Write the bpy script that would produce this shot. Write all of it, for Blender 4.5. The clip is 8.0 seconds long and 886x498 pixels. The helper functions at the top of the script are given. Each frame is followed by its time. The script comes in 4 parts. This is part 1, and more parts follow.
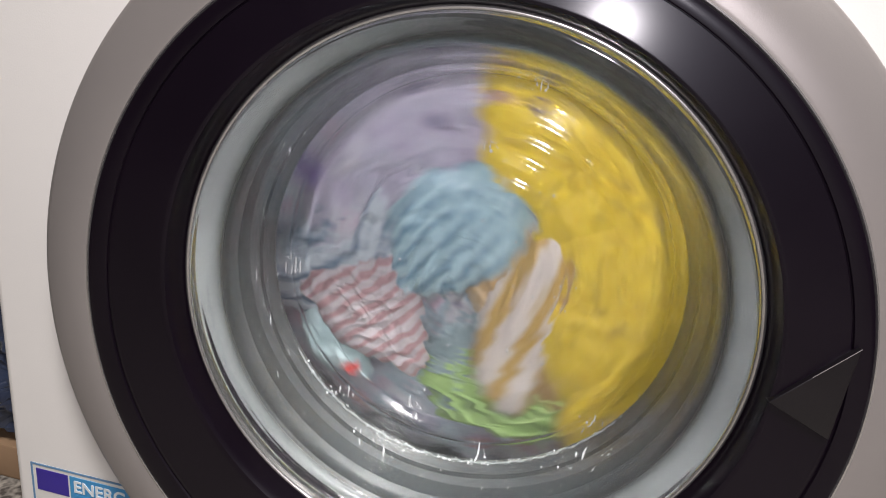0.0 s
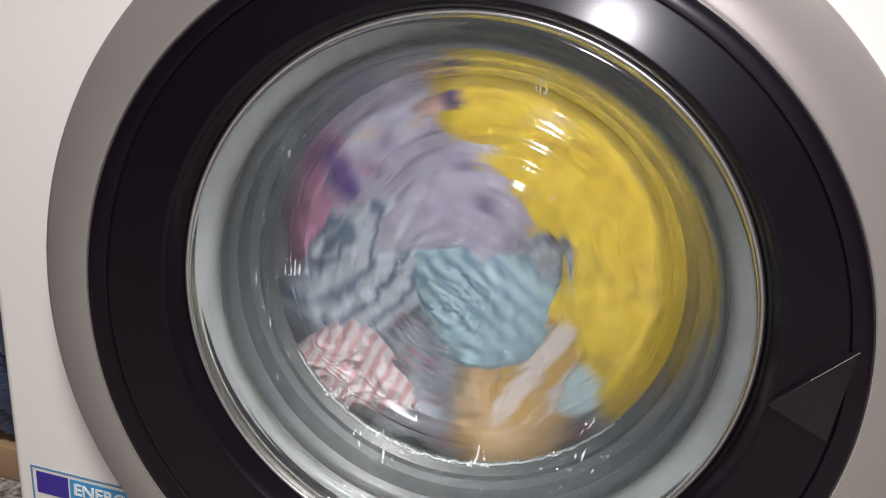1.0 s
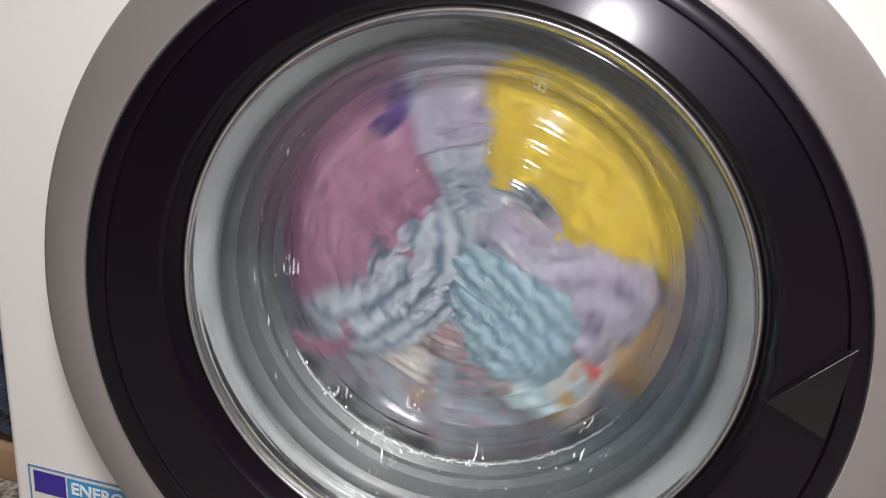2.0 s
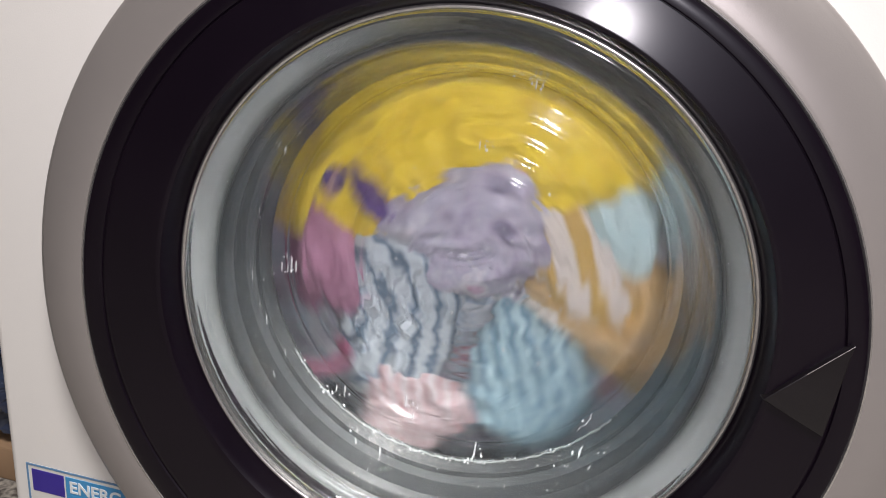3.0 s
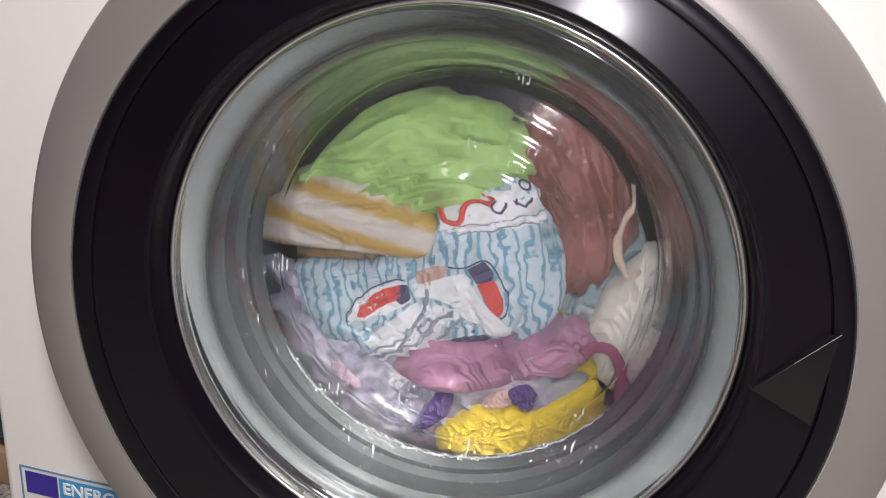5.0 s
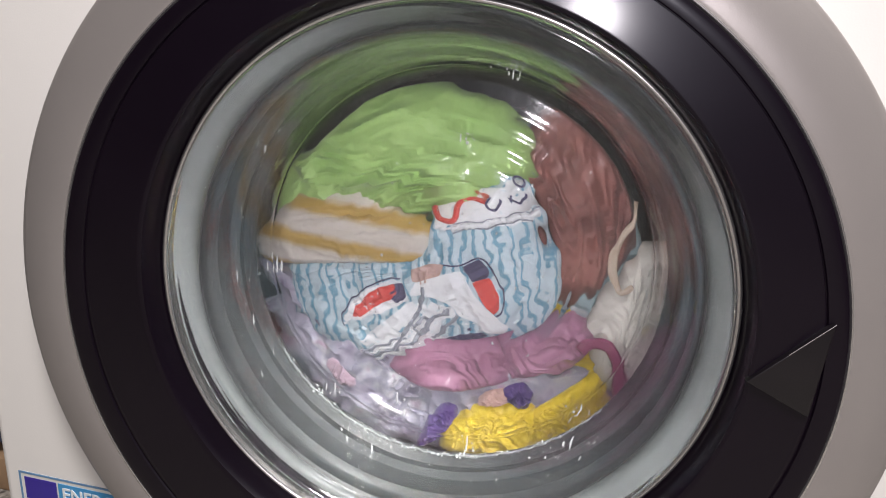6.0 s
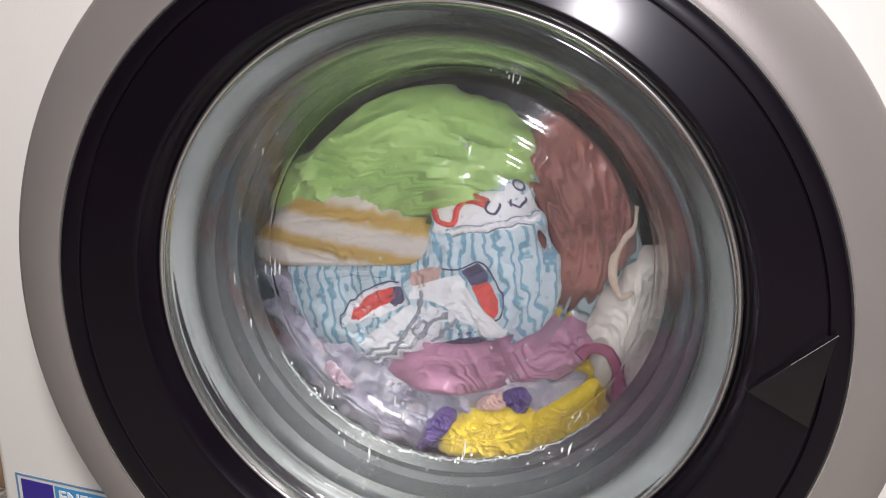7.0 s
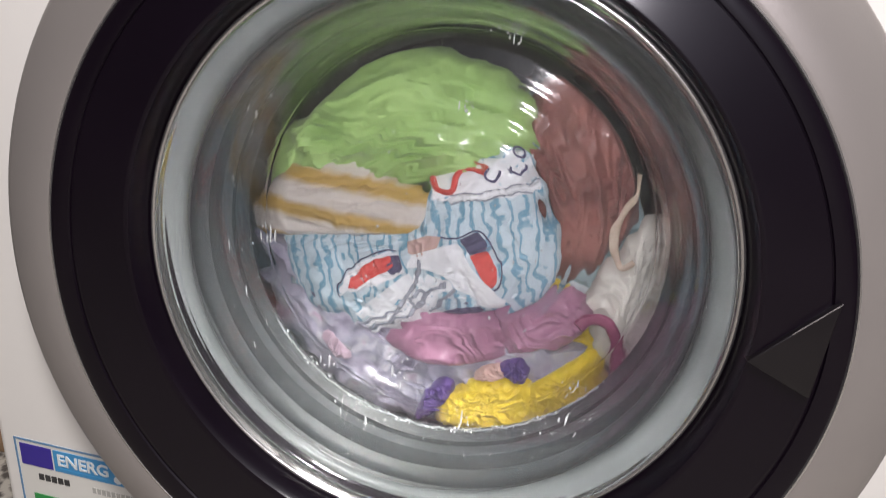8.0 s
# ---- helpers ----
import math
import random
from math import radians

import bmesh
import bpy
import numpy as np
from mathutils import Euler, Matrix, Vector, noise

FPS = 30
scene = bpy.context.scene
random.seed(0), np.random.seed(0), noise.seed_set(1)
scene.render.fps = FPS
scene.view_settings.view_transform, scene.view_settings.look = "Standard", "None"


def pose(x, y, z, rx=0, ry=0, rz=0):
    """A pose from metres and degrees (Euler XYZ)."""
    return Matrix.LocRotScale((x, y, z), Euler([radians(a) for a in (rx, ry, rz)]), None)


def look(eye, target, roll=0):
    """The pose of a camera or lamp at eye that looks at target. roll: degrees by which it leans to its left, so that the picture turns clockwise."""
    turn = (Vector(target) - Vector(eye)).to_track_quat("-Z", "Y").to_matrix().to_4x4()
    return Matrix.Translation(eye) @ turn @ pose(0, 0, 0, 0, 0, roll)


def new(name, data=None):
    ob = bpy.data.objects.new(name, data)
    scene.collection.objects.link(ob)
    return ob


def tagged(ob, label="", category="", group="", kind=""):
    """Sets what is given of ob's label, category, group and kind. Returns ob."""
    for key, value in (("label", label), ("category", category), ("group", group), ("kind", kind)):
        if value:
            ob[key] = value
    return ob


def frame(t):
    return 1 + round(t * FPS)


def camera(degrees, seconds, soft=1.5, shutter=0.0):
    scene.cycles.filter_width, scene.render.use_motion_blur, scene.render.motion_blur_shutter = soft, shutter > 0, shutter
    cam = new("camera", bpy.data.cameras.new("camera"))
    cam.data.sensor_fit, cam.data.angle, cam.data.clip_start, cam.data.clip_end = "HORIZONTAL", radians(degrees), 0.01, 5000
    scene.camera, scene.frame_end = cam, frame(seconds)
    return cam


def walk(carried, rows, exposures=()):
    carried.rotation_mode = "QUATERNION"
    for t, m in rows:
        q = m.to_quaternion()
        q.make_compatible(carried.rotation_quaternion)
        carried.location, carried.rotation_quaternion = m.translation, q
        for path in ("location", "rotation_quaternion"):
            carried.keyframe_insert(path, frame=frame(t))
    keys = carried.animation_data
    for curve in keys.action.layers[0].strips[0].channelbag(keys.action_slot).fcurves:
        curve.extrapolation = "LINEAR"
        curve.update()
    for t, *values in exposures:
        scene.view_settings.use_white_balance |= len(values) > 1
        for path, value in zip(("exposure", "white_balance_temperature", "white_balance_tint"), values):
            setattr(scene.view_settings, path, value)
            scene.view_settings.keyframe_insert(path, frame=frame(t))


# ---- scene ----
# ---------- camera ----------
Z0 = 0.42                      # height of the door's centre above the floor
AXIS = (0.0039, 0.0157 + Z0)       # the drum's axis, x and z
cam = camera(75.50, 8.0, soft=1.0, shutter=0.5)
PATH = [
    (0, 0.0442, -0.2862, 0.1345, 73.831, -6.259, 11.368),
    (0.5, 0.0451, -0.2865, 0.1346, 74.059, -6.284, 11.320),
    (1, 0.0438, -0.2864, 0.1365, 73.802, -6.189, 11.240),
    (1.5, 0.0441, -0.2868, 0.1352, 74.068, -6.291, 11.190),
    (3, 0.0457, -0.2866, 0.1338, 73.929, -6.190, 11.123),
    (3.5, 0.0467, -0.2859, 0.1350, 73.920, -6.075, 11.144),
    (4, 0.0469, -0.2877, 0.1326, 74.431, -6.431, 11.052),
    (4.5, 0.0495, -0.2871, 0.1315, 74.221, -6.063, 11.026),
    (6, 0.0580, -0.2846, 0.1299, 74.124, -4.371, 10.897),
    (6.5, 0.0603, -0.2809, 0.1336, 73.656, -3.937, 11.081),
    (7, 0.0586, -0.2805, 0.1335, 73.822, -4.604, 11.112),
    (7.5, 0.0603, -0.2748, 0.1368, 72.960, -5.271, 11.688),
    (8, 0.0627, -0.2749, 0.1267, 71.420, -4.973, 11.725),
]
walk(cam, [(t, pose(x, y, z + Z0, rx, ry, rz)) for t, x, y, z, rx, ry, rz in PATH])

# ---------- light ----------
world = bpy.data.worlds.new("room_world")
world.use_nodes = True
world.node_tree.nodes["Background"].inputs[0].default_value = (0.9, 0.95, 1.0, 1)
world.node_tree.nodes["Background"].inputs[1].default_value = 0.04
scene.world = world
scene.view_settings.exposure = 0.0


def lamp(name, kind, energy, colour, m, size=0.1, size_y=None):
    data = bpy.data.lights.new(name, kind)
    data.energy, data.color = energy, colour
    if kind == "AREA":
        data.shape, data.size, data.size_y = "RECTANGLE", size, size_y or size
    else:
        data.shadow_soft_size = size
    ob = new(name, data)
    ob.matrix_world = m
    return ob


# the phone's torch beside the lens, and an unseen fill light added under the ceiling
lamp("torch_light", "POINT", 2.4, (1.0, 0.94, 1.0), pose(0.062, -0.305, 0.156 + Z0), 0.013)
lamp("room_fill_light", "AREA", 67, (1.0, 0.955, 0.935), look((0.6, -0.95, 2.42), (0.6, -0.95, 0)), 0.5)

# ---------- materials ----------


def material(name, colour, rough=0.5, metal=0.0, second=None, scale=20, detail=4, bump=0.0, bump_scale=200,
             coat=0.0, stretch=(1, 1, 1), amount=1.0):
    """A principled material with mottling between two colours and a fine relief."""
    m = bpy.data.materials.new(name)
    m.use_nodes = True
    n, l = m.node_tree.nodes, m.node_tree.links
    b = n["Principled BSDF"]
    b.inputs["Base Color"].default_value = (*colour, 1)
    b.inputs["Roughness"].default_value, b.inputs["Metallic"].default_value = rough, metal
    b.inputs["Coat Weight"].default_value, b.inputs["Coat Roughness"].default_value = coat, 0.08
    co = n.new("ShaderNodeTexCoord")
    mp = n.new("ShaderNodeMapping")
    mp.inputs["Scale"].default_value = stretch
    l.new(co.outputs["Object"], mp.inputs["Vector"])
    if second:
        t = n.new("ShaderNodeTexNoise")
        t.inputs["Scale"].default_value, t.inputs["Detail"].default_value = scale, detail
        l.new(mp.outputs[0], t.inputs["Vector"])
        r = n.new("ShaderNodeValToRGB")
        r.color_ramp.elements[0].position, r.color_ramp.elements[1].position = 0.5 - 0.25 / amount, 0.5 + 0.25 / amount
        r.color_ramp.elements[0].color, r.color_ramp.elements[1].color = (*colour, 1), (*second, 1)
        l.new(t.outputs["Fac"], r.inputs["Fac"])
        l.new(r.outputs["Color"], b.inputs["Base Color"])
        rr = n.new("ShaderNodeMapRange")
        rr.inputs["To Min"].default_value, rr.inputs["To Max"].default_value = rough * 0.85, min(1, rough * 1.15)
        l.new(t.outputs["Fac"], rr.inputs["Value"])
        l.new(rr.outputs[0], b.inputs["Roughness"])
    if bump:
        t2 = n.new("ShaderNodeTexNoise")
        t2.inputs["Scale"].default_value, t2.inputs["Detail"].default_value = bump_scale, 3
        l.new(mp.outputs[0], t2.inputs["Vector"])
        bp = n.new("ShaderNodeBump")
        bp.inputs["Strength"].default_value, bp.inputs["Distance"].default_value = bump, 0.002
        l.new(t2.outputs["Fac"], bp.inputs["Height"])
        l.new(bp.outputs[0], b.inputs["Normal"])
    return m


def cloth_material(name, colour, second, rough=0.6, scale=28, sheen=0.15, wet=0.8, weave=150):
    m = material(name, colour, rough, 0, second, scale, 5, 0.7, weave, coat=wet)
    m.node_tree.nodes["Principled BSDF"].inputs["Coat Roughness"].default_value = 0.08
    b = m.node_tree.nodes["Principled BSDF"]
    b.inputs["Sheen Weight"].default_value = sheen
    return m


def striped(name, ground, line, along, period, width, warp, rough=0.6, seam=(0, 0, 0), soft_edge=0.05, curved=False):
    """Cloth with printed stripes across the direction along, or curved round the seam, bent by the folds."""
    m = cloth_material(name, ground, tuple(c * 0.86 for c in ground), rough)
    n, l = m.node_tree.nodes, m.node_tree.links
    b = n["Principled BSDF"]
    co = n.new("ShaderNodeTexCoord")
    sh = n.new("ShaderNodeVectorMath")
    sh.operation = "SUBTRACT"
    sh.inputs[1].default_value = seam
    l.new(co.outputs["Object"], sh.inputs[0])
    nz = n.new("ShaderNodeTexNoise")
    nz.inputs["Scale"].default_value, nz.inputs["Detail"].default_value = 75, 3
    l.new(co.outputs["Object"], nz.inputs["Vector"])
    dot = n.new("ShaderNodeVectorMath")
    dot.operation = "LENGTH" if curved else "DOT_PRODUCT"
    dot.inputs[1].default_value = along
    l.new(sh.outputs[0], dot.inputs[0])
    ma = n.new("ShaderNodeMath")
    ma.operation = "MULTIPLY_ADD"
    ma.inputs[1].default_value = warp
    l.new(nz.outputs["Fac"], ma.inputs[0])
    l.new(dot.outputs["Value"], ma.inputs[2])
    pp = n.new("ShaderNodeMath")
    pp.operation = "PINGPONG"
    pp.inputs[1].default_value = period / 2
    l.new(ma.outputs[0], pp.inputs[0])
    mr = n.new("ShaderNodeMapRange")
    mr.inputs["From Min"].default_value = period / 2 * (1 - width) - period * soft_edge
    mr.inputs["From Max"].default_value = period / 2 * (1 - width) + period * soft_edge
    l.new(pp.outputs[0], mr.inputs["Value"])
    mix = n.new("ShaderNodeMix")
    mix.data_type = "RGBA"
    ramp = [x for x in n if x.bl_idname == "ShaderNodeValToRGB"][0]
    l.new(ramp.outputs["Color"], mix.inputs[6])
    mix.inputs[7].default_value = (*line, 1)
    l.new(mr.outputs[0], mix.inputs[0])
    l.new(mix.outputs[2], b.inputs["Base Color"])
    return m


def glass(name, colour=(0.95, 0.98, 0.97), rough=0.0, streaks=0.0):
    m = bpy.data.materials.new(name)
    m.use_nodes = True
    b = m.node_tree.nodes["Principled BSDF"]
    b.inputs["Base Color"].default_value = (*colour, 1)
    b.inputs["Transmission Weight"].default_value = 1
    b.inputs["Roughness"].default_value, b.inputs["IOR"].default_value = rough, 1.5
    if streaks:
        n, l = m.node_tree.nodes, m.node_tree.links
        co, t, bp = n.new("ShaderNodeTexCoord"), n.new("ShaderNodeTexNoise"), n.new("ShaderNodeBump")
        t.inputs["Scale"].default_value, t.inputs["Detail"].default_value = 70, 3
        bp.inputs["Strength"].default_value, bp.inputs["Distance"].default_value = streaks, 0.001
        l.new(co.outputs["Object"], t.inputs["Vector"])
        l.new(t.outputs["Fac"], bp.inputs["Height"])
        l.new(bp.outputs[0], b.inputs["Normal"])
    return m


WHITE = material("white_enamel", (0.84, 0.82, 0.79), 0.32, 0, (0.80, 0.775, 0.745), 6, 3, 0.04, 900)
SILVER = material("silver_lacquer", (0.37, 0.34, 0.325), 0.40, 0.45, (0.32, 0.295, 0.285), 9, 4, 0.05, 1500)
EDGE = material("edge_highlight_metal", (0.75, 0.73, 0.72), 0.25, 0.9, (0.6, 0.58, 0.57), 60)
BLACK = material("black_gloss_plastic", (0.0032, 0.0012, 0.0040), 0.40, 0, (0.005, 0.0022, 0.0058), 14, 4, 0.0, 700, coat=0.42)
BLACK.node_tree.nodes["Principled BSDF"].inputs["Coat Roughness"].default_value = 0.18
BLACK.node_tree.nodes["Principled BSDF"].inputs["Specular IOR Level"].default_value = 0.15
BLACK.node_tree.nodes["Principled BSDF"].inputs["Specular Tint"].default_value = (0.85, 0.88, 1.0, 1)
BLACK_MATT = material("black_satin_plastic", (0.005, 0.0035, 0.005), 0.36, 0, (0.008, 0.006, 0.008), 30, 4, 0.05, 900)
RIM_GREY = material("grey_rim_backing", (0.15, 0.16, 0.16), 0.34, 0.0, (0.11, 0.118, 0.118), 25)
RUBBER = material("grey_rubber", (0.040, 0.043, 0.045), 0.34, 0, (0.024, 0.026, 0.028), 30, 6, 0.1, 260)
gn = RUBBER.node_tree
gt, gm = gn.nodes.new("ShaderNodeTexNoise"), gn.nodes.new("ShaderNodeMapRange")
gt.inputs["Scale"].default_value, gt.inputs["Detail"].default_value, gt.inputs["Distortion"].default_value = 90, 6, 2.5
gm.inputs["From Min"].default_value, gm.inputs["From Max"].default_value = 0.35, 0.7
gm.inputs["To Min"].default_value, gm.inputs["To Max"].default_value = 0.30, 0.62
gn.links.new(gt.outputs["Fac"], gm.inputs["Value"])
gn.links.new(gm.outputs[0], gn.nodes["Principled BSDF"].inputs["Roughness"])
STRAP = material("tan_woven_strap", (0.34, 0.25, 0.19), 0.6, 0, (0.46, 0.37, 0.30), 160, 4, 0.4, 900)
STEEL = material("brushed_steel", (0.10, 0.10, 0.105), 0.4, 0.9, (0.06, 0.06, 0.065), 40, 5, 0.1, 300)
DARK = material("dark_cavity", (0.03, 0.03, 0.032), 0.7, 0, (0.05, 0.05, 0.05), 20)
GLASS = glass("door_glass", (0.93, 0.965, 0.955), 0.08, 0.18)
GLASS.node_tree.nodes["Principled BSDF"].inputs["Transmission Weight"].default_value = 0.99    # slight diffuse haze, put in to lighten what shows dark through the glass
WATER = glass("water", (0.92, 0.94, 0.95), 0.16)
WATER.node_tree.nodes["Principled BSDF"].inputs["IOR"].default_value = 1.4
WATER.node_tree.nodes["Principled BSDF"].inputs["Transmission Weight"].default_value = 0.55    # part opaque white, standing in for the drops' sparkle
# opaque grey and a high IOR put the glint into the water line
WET = material("wet_bead", (0.20, 0.21, 0.215), 0.16, 0, (0.28, 0.29, 0.295), 60)
WET.node_tree.nodes["Principled BSDF"].inputs["IOR"].default_value = 1.9
PAPER = material("sticker_paper", (0.78, 0.77, 0.73), 0.45, 0, (0.74, 0.73, 0.69), 50)
FLAG = material("sticker_dark_blue", (0.035, 0.018, 0.28), 0.45, 0, (0.045, 0.025, 0.32), 60)
BANNER = material("sticker_sky_blue", (0.05, 0.27, 0.56), 0.45, 0, (0.06, 0.31, 0.6), 60)
BORDER = material("sticker_border_blue", (0.12, 0.24, 0.42), 0.5, 0, (0.14, 0.28, 0.45), 60)
INK = material("dark_ink", (0.03, 0.03, 0.03), 0.5, 0, (0.05, 0.05, 0.05), 80)
FADED = material("faded_ink", (0.4, 0.4, 0.38), 0.5, 0, (0.5, 0.49, 0.46), 300)
GREEN_INK = material("green_ink", (0.02, 0.28, 0.06), 0.5, 0, (0.03, 0.33, 0.08), 80)
WHITE_INK = material("white_ink", (0.8, 0.83, 0.85), 0.5, 0, (0.75, 0.8, 0.83), 80)
PLASTER = material("wall_plaster", (0.12, 0.11, 0.11), 0.8, 0, (0.09, 0.085, 0.085), 5, 6, 0.3, 90)
CEILING = material("ceiling_paint", (0.72, 0.70, 0.66), 0.9, 0, (0.68, 0.66, 0.62), 4, 5, 0.2, 120)
TERRAZZO = material("speckled_floor", (0.10, 0.09, 0.085), 0.4, 0, (0.5, 0.47, 0.42), 70, 2, 0.1, 300, amount=3)

# the darker second colours of green and brown put fold shading into the cloth
GREEN = cloth_material("light_green_cloth", (0.40, 0.57, 0.20), (0.22, 0.36, 0.10), scale=20)
BROWN = cloth_material("reddish_brown_cloth", (0.31, 0.115, 0.095), (0.13, 0.045, 0.042))
YELLOW = cloth_material("yellow_cloth", (0.68, 0.50, 0.02), (0.50, 0.34, 0.012), scale=75, sheen=0.4, wet=0.2, weave=330)
PINK = cloth_material("mauve_pink_cloth", (0.41, 0.185, 0.29), (0.24, 0.095, 0.165))
MAROON = cloth_material("dark_mauve_cloth", (0.25, 0.05, 0.11), (0.17, 0.03, 0.08))
CREAM = cloth_material("off_white_cloth", (0.60, 0.56, 0.51), (0.48, 0.45, 0.41))
PEACH = cloth_material("peach_cloth", (0.52, 0.34, 0.30), (0.44, 0.27, 0.24))
ROSE = cloth_material("pale_rose_cloth", (0.46, 0.34, 0.40), (0.36, 0.24, 0.31))
PURPLE = cloth_material("purple_cloth", (0.10, 0.045, 0.23), (0.055, 0.025, 0.14))
TEAL = cloth_material("dark_teal_cloth", (0.32, 0.41, 0.43), (0.18, 0.25, 0.27))
SKY = striped("blue_striped_cloth", (0.52, 0.61, 0.67), (0.15, 0.31, 0.42), (1, 0, 0.22), 0.0088, 0.34, 0.019)
BEIGE = striped("beige_and_mustard_cloth", (0.60, 0.54, 0.50), (0.43, 0.27, 0.07), (0.07, 0, 1), 0.027, 0.42, 0.006,
                seam=(0, 0, 0.0050), soft_edge=0.1)
FAN = striped("pale_blue_ribbed_cloth", (0.35, 0.50, 0.555), (0.13, 0.24, 0.31), (0.2, 0, 1), 0.0125, 0.40, 0.016, soft_edge=0.12)
SWIRL = striped("white_and_blue_grey_striped_cloth", (0.43, 0.475, 0.52), (0.09, 0.14, 0.20), (1, 0, 0), 0.0140, 0.34, 0.012,
                seam=(-0.075, 0, -0.02), soft_edge=0.12, curved=True)
AQUA = cloth_material("pale_aqua_cloth", (0.36, 0.50, 0.52), (0.46, 0.56, 0.57))
MUSTARD = cloth_material("mustard_cloth", (0.46, 0.25, 0.03), (0.46, 0.36, 0.25), scale=22)
PRINT_WHITE = cloth_material("white_print", (0.76, 0.75, 0.77), (0.66, 0.66, 0.69))
PRINT_RED = cloth_material("red_print", (0.62, 0.06, 0.05), (0.52, 0.05, 0.04))
PRINT_NAVY = cloth_material("navy_print", (0.07, 0.06, 0.14), (0.05, 0.045, 0.1))
PRINT_GREY = cloth_material("grey_print", (0.30, 0.31, 0.36), (0.22, 0.23, 0.28))
PINK_STRIPE = striped("pink_and_grey_striped_cloth", (0.44, 0.39, 0.41), (0.34, 0.20, 0.21), (0.3, 0, 1), 0.011, 0.45, 0.01)


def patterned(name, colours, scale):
    """Printed cotton with blotches in several colours, some standing in for shade and highlights."""
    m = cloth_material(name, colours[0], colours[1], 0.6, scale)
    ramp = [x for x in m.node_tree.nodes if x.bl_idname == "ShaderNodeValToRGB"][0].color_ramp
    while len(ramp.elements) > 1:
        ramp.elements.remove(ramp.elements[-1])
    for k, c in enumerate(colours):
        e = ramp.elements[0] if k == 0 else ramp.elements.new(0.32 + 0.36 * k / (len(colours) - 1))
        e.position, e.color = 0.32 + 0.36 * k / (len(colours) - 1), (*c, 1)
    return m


PRINTED = patterned("printed_cotton", [(0.06, 0.07, 0.10), (0.30, 0.29, 0.36), (0.46, 0.45, 0.48), (0.24, 0.34, 0.40), (0.40, 0.38, 0.43), (0.33, 0.14, 0.20), (0.42, 0.34, 0.24)], 36)
LILAC = patterned("pale_lilac_cloth", [(0.15, 0.13, 0.20), (0.28, 0.25, 0.34), (0.38, 0.345, 0.43), (0.32, 0.31, 0.39), (0.46, 0.44, 0.49), (0.42, 0.28, 0.37)], 44)
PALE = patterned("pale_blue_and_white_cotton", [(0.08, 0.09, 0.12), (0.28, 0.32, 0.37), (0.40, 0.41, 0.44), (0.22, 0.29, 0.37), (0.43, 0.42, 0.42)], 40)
NAVY = cloth_material("dark_blue_cloth", (0.02, 0.04, 0.10), (0.015, 0.018, 0.04), 0.8)
CARD = material("brown_cardboard", (0.42, 0.27, 0.16), 0.7, 0, (0.36, 0.23, 0.14), 12)

# ---------- mesh helpers ----------


def link(name, bm, mat, parent=None, smooth=True, label=""):
    me = bpy.data.meshes.new(name)
    bmesh.ops.recalc_face_normals(bm, faces=bm.faces)
    bm.to_mesh(me)
    bm.free()
    me.materials.append(mat)
    if smooth:
        me.polygons.foreach_set("use_smooth", [True] * len(me.polygons))
        me.set_sharp_from_angle(angle=radians(38))
    ob = new(name, me)
    ob.parent = parent
    return tagged(ob, label)


def part(name, bm, mat, parent, label="", smooth=True):
    return link(name, bm, mat, parent, smooth, label)


def empty(name, m=None):
    ob = new(name)
    ob.empty_display_size = 0.05
    if m:
        ob.matrix_world = m
    return ob


def block(x0, x1, y0, y1, z0, z1, bevel=0.0, segments=2):
    bm = bmesh.new()
    bmesh.ops.create_cube(bm, size=1)
    for v in bm.verts:
        v.co = ((x0 + x1) / 2 + v.co.x * (x1 - x0), (y0 + y1) / 2 + v.co.y * (y1 - y0), (z0 + z1) / 2 + v.co.z * (z1 - z0))
    if bevel:
        bmesh.ops.bevel(bm, geom=bm.edges[:], offset=bevel, segments=segments, profile=0.5, affect="EDGES")
    return bm


def lathe(profile, centre=(0, 0), steps=160, closed=True):
    """Rings of (radius, y) round an axis along y through centre (x, z)."""
    bm = bmesh.new()
    rings = []
    for r, y in profile:
        if r < 1e-5:
            rings.append([bm.verts.new((centre[0], y, centre[1]))])
            continue
        rings.append([bm.verts.new((centre[0] + r * math.sin(2 * math.pi * i / steps), y,
                                    centre[1] + r * math.cos(2 * math.pi * i / steps))) for i in range(steps)])
    pairs = list(zip(rings, rings[1:])) + ([(rings[-1], rings[0])] if closed else [])
    for a, b in pairs:
        for i in range(steps):
            j = (i + 1) % steps
            if len(a) == 1 and len(b) == 1:
                break
            if len(a) == 1:
                bm.faces.new((a[0], b[i], b[j]))
            elif len(b) == 1:
                bm.faces.new((a[i], a[j], b[0]))
            else:
                bm.faces.new((a[i], a[j], b[j], b[i]))
    return bm


def loft(rows, steps=200, closed=True):
    """Rings of (radius, y, x, z), each round its own centre."""
    bm = bmesh.new()
    rings = [[bm.verts.new((cx + r * math.sin(2 * math.pi * i / steps), y, cz + r * math.cos(2 * math.pi * i / steps)))
              for i in range(steps)] for r, y, cx, cz in rows]
    for a, b in list(zip(rings, rings[1:])) + ([(rings[-1], rings[0])] if closed else []):
        for i in range(steps):
            j = (i + 1) % steps
            bm.faces.new((a[i], a[j], b[j], b[i]))
    return bm


